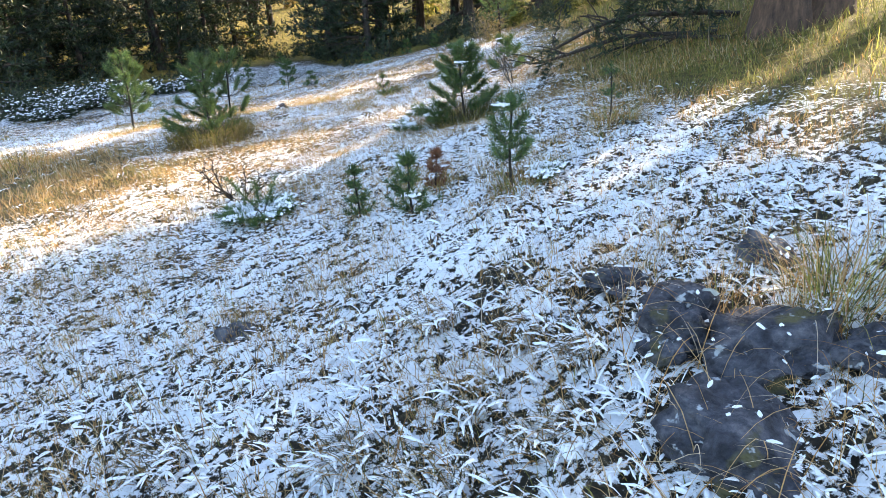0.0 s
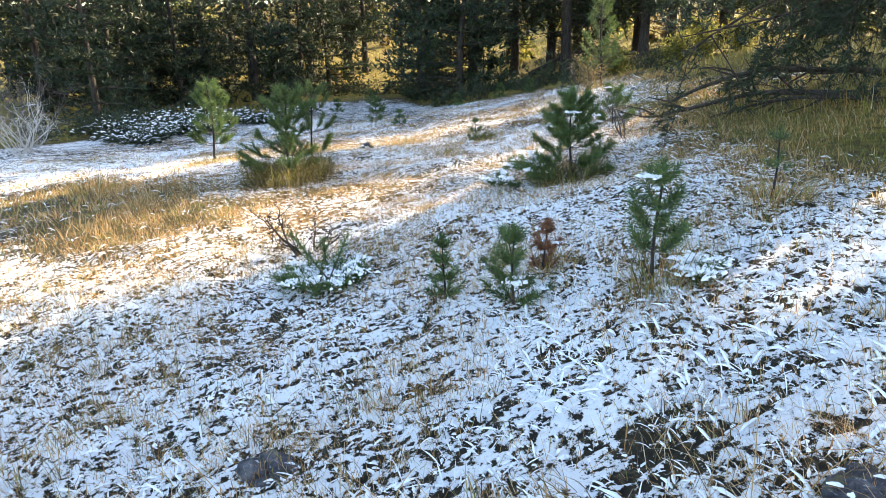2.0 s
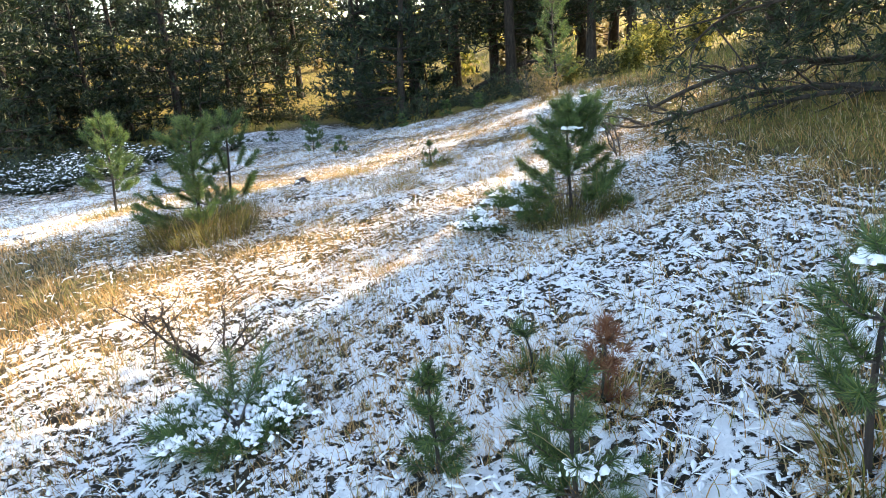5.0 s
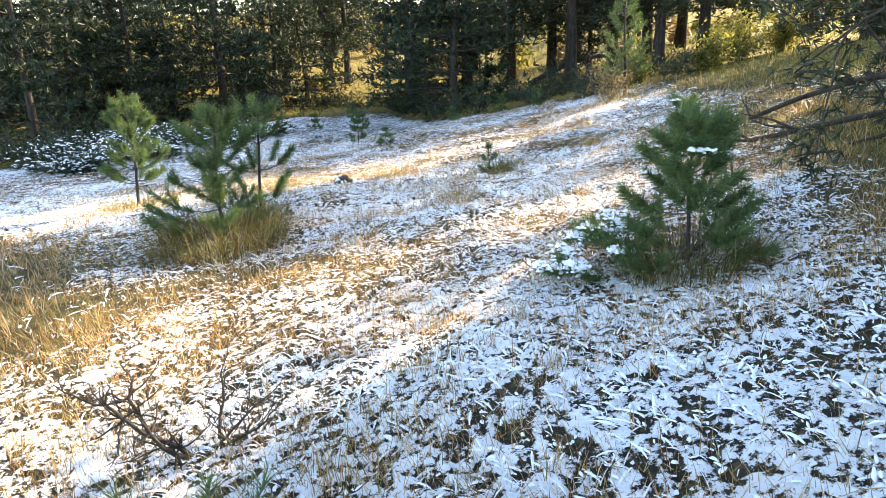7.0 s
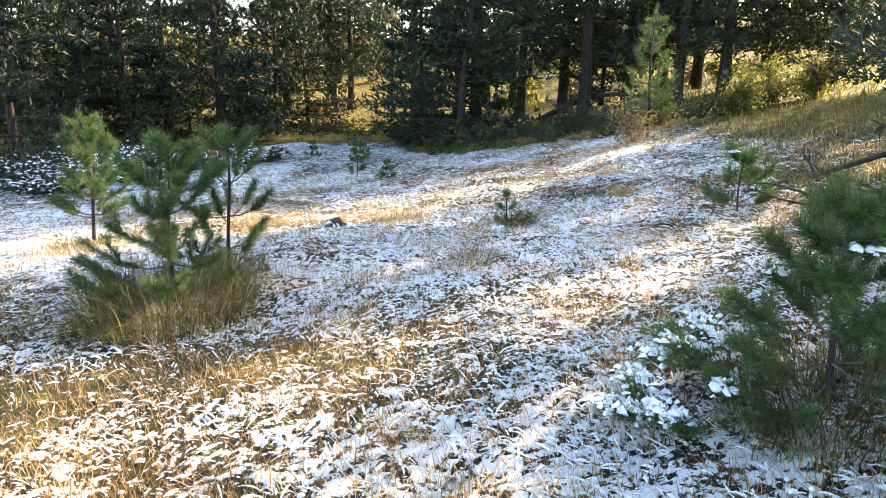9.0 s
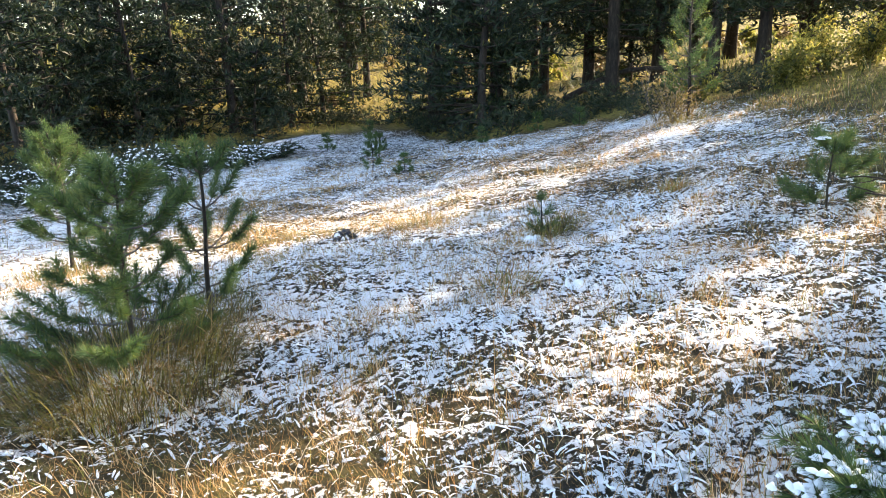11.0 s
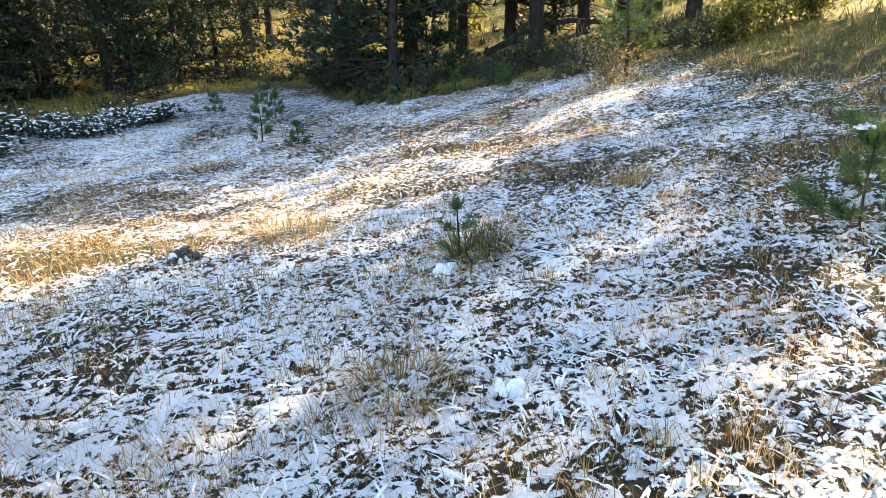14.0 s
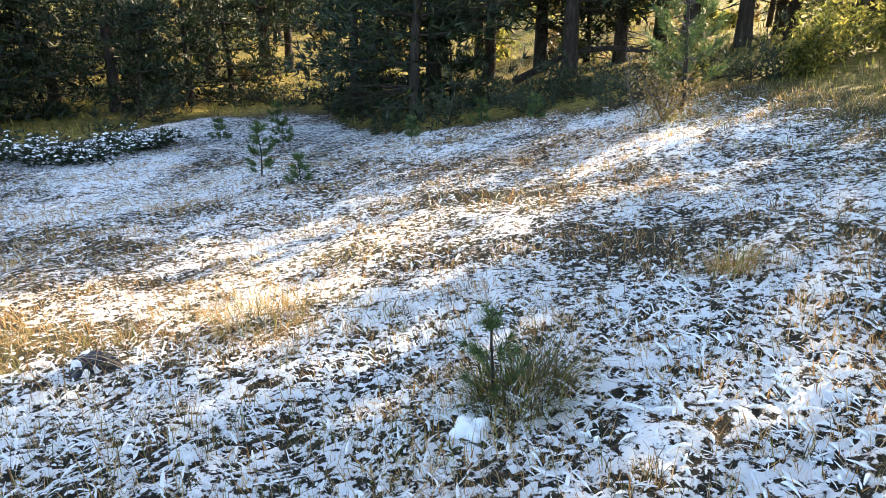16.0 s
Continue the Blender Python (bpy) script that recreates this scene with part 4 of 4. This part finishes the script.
# The last kind, bare to 5.5 m, is added only to cast shade.
KINDS = [forest_pine(9.0, 0.35, 2.3, 601), forest_pine(11.0, 0.8, 2.5, 602), forest_pine(12.0, 1.5, 2.5, 603), forest_pine(7.0, 0.2, 2.0, 604), forest_pine(12.0, 2.1, 2.7, 605), forest_pine(3.2, 0.1, 1.2, 606), forest_pine(14.0, 5.5, 2.8, 607)]
PLACES = [
    (0, -2.3, 23.4), (3, -0.6, 21.2), (5, 0.3, 22.0), (4, 1.7, 28.3), (2, -9.6, 43.0), (2, -9.0, 43.6), (1, -20.7, 36.0), (1, -14.9, 36.0),
    (4, 1.7, 33.6), (2, 5.4, 25.2), (4, 6.4, 22.6), (4, 8.1, 23.2), (2, 9.9, 24.2), (1, -10.2, 26.0), (1, -18.9, 34.6), (0, -14.0, 21.0),
    (3, -13.4, 18.6), (3, -12.4, 23.2), (3, -15.6, 24.5), (0, -2.4, 27.0), (3, -7.6, 29.5), (4, 3.6, 23.8),
    # Mostly unseen pines at x over 9.5, y under 17 are added meadow shade.
    (0, 10.3, 15.4, 0.95), (0, 9.7, 16.2, 0.95), (0, 10.3, 16.9, 0.95), (5, -9.0, 25.0), (5, -12.0, 25.2), (5, -13.8, 23.6), (3, -8.4, 27.6), (6, 14.6, 7.4), (6, 15.8, 6.1), (0, 11.6, 10.5, 0.8), (0, 10.2, 9.3, 0.75), (6, 12.9, 9.5), (3, 13.6, 14.8, 0.86), (3, 12.7, 15.9, 0.9), (3, 14.6, 13.6, 0.86), (6, 13.8, 8.5), (4, -7.6, 35.0, 1.25), (4, -6.75, 35.6, 0.9), (4, 3.4, 27.6), (4, 7.2, 27.2), (4, 9.2, 29.5), (4, -9.4, 33.0), (4, -12.4, 32.0), (4, 5.2, 32.5), (2, 12.0, 24.0), (3, 5.0, 28.0), (5, -11.0, 29.0), (3, -17.2, 28.0), (0, -1.0, 30.0),
]
# Lanes across the sun's way, kept clear so sun streaks reach the meadow.
GAPS = ((-10.0, -8.5), (-8.0, -6.9), (-4.4, -2.4), (1.6, 3.6))


def wood():
    rng = np.random.default_rng(88)
    spots = list(PLACES)
    tries = 0
    while len(spots) < 78 and tries < 6000:
        tries += 1
        x, y = rng.uniform(-36, 30), rng.uniform(8, 29.5)
        if y < float(tree_line(np.array(x))) + 2.0 :
            continue
        if x > -3 and y > 26 and rng.uniform() < 0.6:
            continue
        if x < -0.78 * (y + 1) or (x < -12 and y < 17):
            continue
        u = x * 0.643 - y * 0.766
        if x > 3 and any(a - 1.3 < u < b + 1.3 for a, b in GAPS):
            continue
        if min((x - p) ** 2 + (y - q) ** 2 for _, p, q, *_ in spots) < 5.3:
            continue
        if (y > 23 and abs(x + 0.3 + 0.145 * y) < 2.2) or abs(x + 0.3 - 0.075 * y) < 1.6 or abs(x + 0.3 + 0.3 * y) < 1.2:
            continue
        spots.append((int(rng.choice((0, 1, 2, 4, 2, 4))), x, y))
    used = set()
    for k, x, y, *size in spots:
        m = pose(x, y, gz(x, y), 0, 0, rng.uniform(0, 360)) @ Matrix.Scale(size[0] if size else rng.uniform(0.88, 1.15), 4)
        if k in used:
            tree = copy_thing(KINDS[k], m)
        else:
            tree = KINDS[k]
            used.add(k)
        tree.matrix_basis = m


wood()


def edge_spots():
    rng = np.random.default_rng(451)
    spots = []
    for x in np.arange(-12, 5.5, 0.55):
        front = float(forest_front(x))
        for back in (-0.5, 0.8, 2.4):
            if rng.uniform() < 0.55 and not (-6.3 < x < -3.4 and back < 0):
                spots.append((x + rng.normal() * 0.3, front + back + rng.normal() * 0.4, rng.uniform(0.6, 1.05)))
    return spots


undergrowth(edge_spots())


def far_wood():
    rng = np.random.default_rng(90)
    bag = Bag()
    for k in range(420):
        a = rng.uniform(0, 6.28)
        d = rng.uniform(88, 135)
        if 5.1 < a < 5.7:
            continue
        x, y = math.sin(a) * d, 10 + math.cos(a) * d
        h = rng.uniform(8, 15)
        z = gz(x, y)
        bag.add(*tube([(x, y, z), (x, y, z + h * 0.9)], (0.2, 0.05), 5), BARK)
        n = 36
        s = rng.uniform(0.08, 1.0, (n, 1))
        ang = rng.uniform(0, 6.28, (n, 1))
        r = (1 - s) * 2.4 * rng.uniform(0.3, 1.1, (n, 1)) + 0.2
        c = np.concatenate([x + np.cos(ang) * r, y + np.sin(ang) * r, z + s * h], 1)
        bag.add(*spikes(c, np.concatenate([np.cos(ang), np.sin(ang), np.full((n, 1), 0.3)], 1), 4, 1.9, 0.6, 0.8, rng), NEEDLE_SHADED)
    tagged(new("far_wood", bag.mesh("far_wood")), "distant pine wood beyond the glade", "trees", kind="stuff")


far_wood()


def glade_bushes():
    """Yellowing undergrowth in the sunlit glade behind the pines."""
    rng = np.random.default_rng(91)
    bag = Bag()
    for k in range(260):
        x, y = rng.uniform(-32, 34), rng.uniform(31, 64)
        h = rng.uniform(0.3, 1.3)
        n = 70
        c = np.stack([rng.normal(size=n) * 0.35 * h + x, rng.normal(size=n) * 0.35 * h + y, gz(x, y) + h * rng.uniform(0.05, 1, n)], 1)
        bag.add(*spikes(c, rng.normal(size=(n, 3)), 2, 0.3, 0.2, 0.5, rng), GREEN if k % 3 else LEAF)
    tagged(new("glade_undergrowth", bag.mesh("glade_undergrowth")), "sunlit yellow undergrowth in the glade behind the pines", "bushes", kind="stuff")


glade_bushes()


# ---- grass and snow on it ----
def scatter(n, x0, x1, y0, y1, rng):
    return rng.uniform(x0, x1, n), rng.uniform(y0, y1, n)


def keep(x, y, chance, rng):
    k = rng.uniform(0, 1, len(x)) < chance
    return x[k], y[k]


def snow_grass(rng):
    """Blades pressed down by snow, white along their backs."""
    bag = Bag()
    for x0, x1, y0, y1, per, wide in ((-2.8, 2.8, -4.7, 8.6, 880, 1.0), (-7.5, 4.5, -1.0, 18.0, 120, 1.4)):
        x, y = scatter(int((x1 - x0) * (y1 - y0) * per), x0, x1, y0, y1, rng)
        if wide > 1:
            out = ~((x > -2.7) & (x < 2.7) & (y < 8.4))
            x, y = x[out], y[out]
        x, y = keep(x, y, np.clip(snow_cover(x, y) * 2.4 - 1.1, np.where((x < 3.0) & (wood_cover(x, y) < 0.3), 0.28, 0), 1) * np.clip(2.2 * vnoise(x, y, 0.15, 41) - 0.25 + 0.5 * (vnoise(x, y, 0.9, 42) - 0.5), 0, 1), rng)
        n = len(x)
        ang = 2.4 + 4.0 * (vnoise(x, y, 0.3, 43) - 0.5) + rng.normal(size=n) * 1.1
        p = np.stack([x, y, ground_z(x, y) + 0.004], 1)
        big = np.where(vnoise(x, y, 0.6, 47) > 0.6, 1.2, 1.0) * np.where((y < -2.4) & (x < 1.2), 1.3, 1.0)
        bag.add(*ropes(p, ang, (rng.uniform(0.0, 1.0, n) ** 3 * 0.085 + 0.018) * big * (1.0 + 0.35 * (wide > 1)), (rng.uniform(0, 1, n) ** 2 * 0.011 + 0.004) * wide * np.sqrt(big), rng.uniform(0.7, 1.4, n), rng.uniform(1.4, 2.1, n), rng), SNOW)
    tagged(new("snowy_grass", bag.mesh("snowy_grass")), "flattened grass blades coated with fresh snow", "grass", kind="stuff")


def snow_heaps(rng):
    bag = Bag()
    x, y = scatter(8000, -3.4, 3.2, -4.8, 9, rng)
    x, y = keep(x, y, np.clip(snow_cover(x, y) * 1.7 - 0.6, 0, 1) * np.clip(2.0 * vnoise(x, y, 0.16, 53) - 0.55, 0, 1) * np.clip(1.25 - np.maximum(0, y - 4) / 7, 0.25, 1), rng)
    n = len(x)
    bag.add(*domes(np.stack([x, y, ground_z(x, y) + 0.010], 1), rng.uniform(0.1, 1, n) ** 4 * 0.022 + 0.009, rng.uniform(0.006, 0.014, n), rng), SNOW)
    tagged(new("snow_heaps", bag.mesh("snow_heaps")), "small clumps of fresh snow lying on turf", "snow", kind="stuff")


def dry_grass(rng):
    bag = Bag()
    for x0, x1, y0, y1, per, wide in ((-4.2, 3.8, -4.8, 11.0, 760, 0.72), (-10.0, 9.0, -2.0, 20.0, 210, 1.8)):
        x, y = scatter(int((x1 - x0) * (y1 - y0) * per), x0, x1, y0, y1, rng)
        if wide > 1:
            out = ~((x > -4.0) & (x < 3.6) & (y < 10.8))
            x, y = x[out], y[out]
        dry = dry_cover(x, y)
        patch = np.clip(2.2 * vnoise(x, y, 0.5, 61) - 0.4, 0.4, 1)
        chance = np.clip(0.9 * patch + 1.2 * dry, 0, 1) * np.where((x < 3.0) & (dry > 0.12), np.clip(2.8 * vnoise(x, y, 0.14, 64) - 0.5, 0.12, 1), 1.0) * (1 - wood_cover(x, y)) * np.clip(1.2 - np.maximum(0, y - 9) / 20, 0.5, 1)
        k = rng.uniform(0, 1, len(x)) < chance
        x, y, dry = x[k], y[k], dry[k]
        n = len(x)
        long = rng.uniform(0.04, 0.12, n) * (1 + 1.7 * dry * rng.uniform(0.4, 1.2, n))
        ang = 2.4 + 3.0 * (vnoise(x, y, 0.6, 63) - 0.5) + rng.normal(size=n) * 1.2
        p = np.stack([x, y, ground_z(x, y) - 0.01], 1)
        green = rng.uniform(0, 1, n) < 0.16 + 0.35 * (vnoise(x, y, 1.4, 67) > 0.62) + 0.62 * (x > 3.0)
        for mask, mat in ((~green, STRAW), (green, GREEN)):
            m = int(mask.sum())
            bag.add(*blades(p[mask], ang[mask], long[mask], rng.uniform(0.0025, 0.006, m) * wide, rng.uniform(0.0, 0.7, m), rng.uniform(0.4, 2.2, m), 2), mat)
    tagged(new("dry_grass", bag.mesh("dry_grass")), "dry straw-coloured and green grass blades poking through snow", "grass", kind="stuff")


def straw_haze(rng):
    """Thin short stems that stand through the snow all over the meadow."""
    bag = Bag()
    for x0, x1, y0, y1, per, wide in ((-2.8, 2.8, -4.7, 7.0, 1500, 1.0), (-6.5, 5.0, -2.0, 17.5, 420, 2.2)):
        x, y = scatter(int((x1 - x0) * (y1 - y0) * per), x0, x1, y0, y1, rng)
        if wide > 1:
            out = ~((x > -2.7) & (x < 2.7) & (y < 6.9))
            x, y = x[out], y[out]
        x, y = keep(x, y, np.clip(2.6 * vnoise(x, y, 0.6, 97) - 0.75, 0.06, 1) * np.clip(0.4 + 1.2 * vnoise(x, y, 0.14, 98), 0, 1) * (1 - wood_cover(x, y)), rng)
        n = len(x)
        p = np.stack([x, y, ground_z(x, y)], 1)
        way = np.stack([rng.normal(size=n) * 0.5 - 0.2, rng.normal(size=n) * 0.5, np.ones(n)], 1)
        green = rng.uniform(0, 1, n) < 0.12 + 0.25 * (vnoise(x, y, 1.2, 99) > 0.65)
        for mask, mat in ((~green, STRAW), (green, TUSSOCK_SHADED)):
            bag.add(*spikes(p[mask], way[mask], 1, 0.085, 0.0036 * wide, 0.1, rng), mat)
    tagged(new("straw_stems", bag.mesh("straw_stems")), "thin reddish-brown straw stems standing through snow", "grass", kind="stuff")


def grass_tufts(rng):
    """Tufts of old grass that stand out of the thin snow."""
    bag = Bag()
    x, y = scatter(3600, -3.6, 3.2, -4.7, 9.0, rng)
    x, y = keep(x, y, np.clip(2.6 * vnoise(x, y, 0.55, 83) - 0.95, 0, 1) * (1 - 0.7 * dry_cover(x, y)), rng)
    for mat, per in ((TUSSOCK_SHADED, 6), (STRAW, 8), (GREEN, 3)):
        bx, by = np.repeat(x, per), np.repeat(y, per)
        n = len(bx)
        bx, by = bx + rng.normal(size=n) * 0.028, by + rng.normal(size=n) * 0.028
        p = np.stack([bx, by, ground_z(bx, by) - 0.01], 1)
        bag.add(*blades(p, 2.4 + rng.normal(size=n) * 1.6, rng.uniform(0.04, 0.13, n), rng.uniform(0.002, 0.0045, n), rng.uniform(0.0, 0.5, n), rng.uniform(0.3, 1.3, n), 2), mat)
    tagged(new("grass_tufts", bag.mesh("grass_tufts")), "short tufts of brown and green grass in thin snow", "grass", kind="stuff")


def stalks(rng):
    """Long bent stalks over the boulders and through the meadow."""
    bag = Bag()
    for x0, x1, y0, y1, n in ((0.9, 2.3, -4.3, -2.5, 260), (-1.6, 1.0, -4.6, -2.2, 160), (-4, 3.5, -2, 9, 520), (2.6, 5, -1, 6, 400), (-3, -1.8, 4.1, 5.2, 90), (-3.2, -0.8, 7.6, 9.4, 240)):
        x, y = scatter(n, x0, x1, y0, y1, rng)
        p = np.stack([x, y, ground_z(x, y) - 0.01], 1)
        bag.add(*blades(p, 2.4 + rng.normal(size=n) * 1.4, rng.uniform(0.25, 0.62, n), rng.uniform(0.002, 0.0042, n), rng.uniform(0.1, 0.8, n), rng.uniform(1.4, 2.7, n), 6), STRAW)
    tagged(new("grass_stalks", bag.mesh("grass_stalks")), "long bent dry grass stalks", "grass", kind="stuff")


def wood_grass(rng):
    """Yellow-green grass on the floor of the wood and the glade behind it."""
    bag = Bag()
    x, y = scatter(42000, -30, 30, 10, 66, rng)
    x, y = keep(x, y, np.clip(wood_cover(x, y), 0, 1) * np.clip(2.0 * vnoise(x, y, 2.2, 71) - 0.5, 0.05, 1), rng)
    n = len(x)
    p = np.stack([x, y, ground_z(x, y) - 0.01], 1)
    bag.add(*blades(p, rng.uniform(0, 6.28, n), rng.uniform(0.12, 0.4, n), rng.uniform(0.02, 0.045, n), rng.uniform(0, 0.5, n), rng.uniform(0.5, 1.6, n), 2), GREEN)
    tagged(new("wood_floor_grass", bag.mesh("wood_floor_grass")), "yellow-green grass on the sunlit floor of the wood", "grass", kind="stuff")


for number, build in enumerate((snow_grass, snow_heaps, dry_grass, stalks, wood_grass, grass_tufts, straw_haze)):
    build(np.random.default_rng(1000 + number))
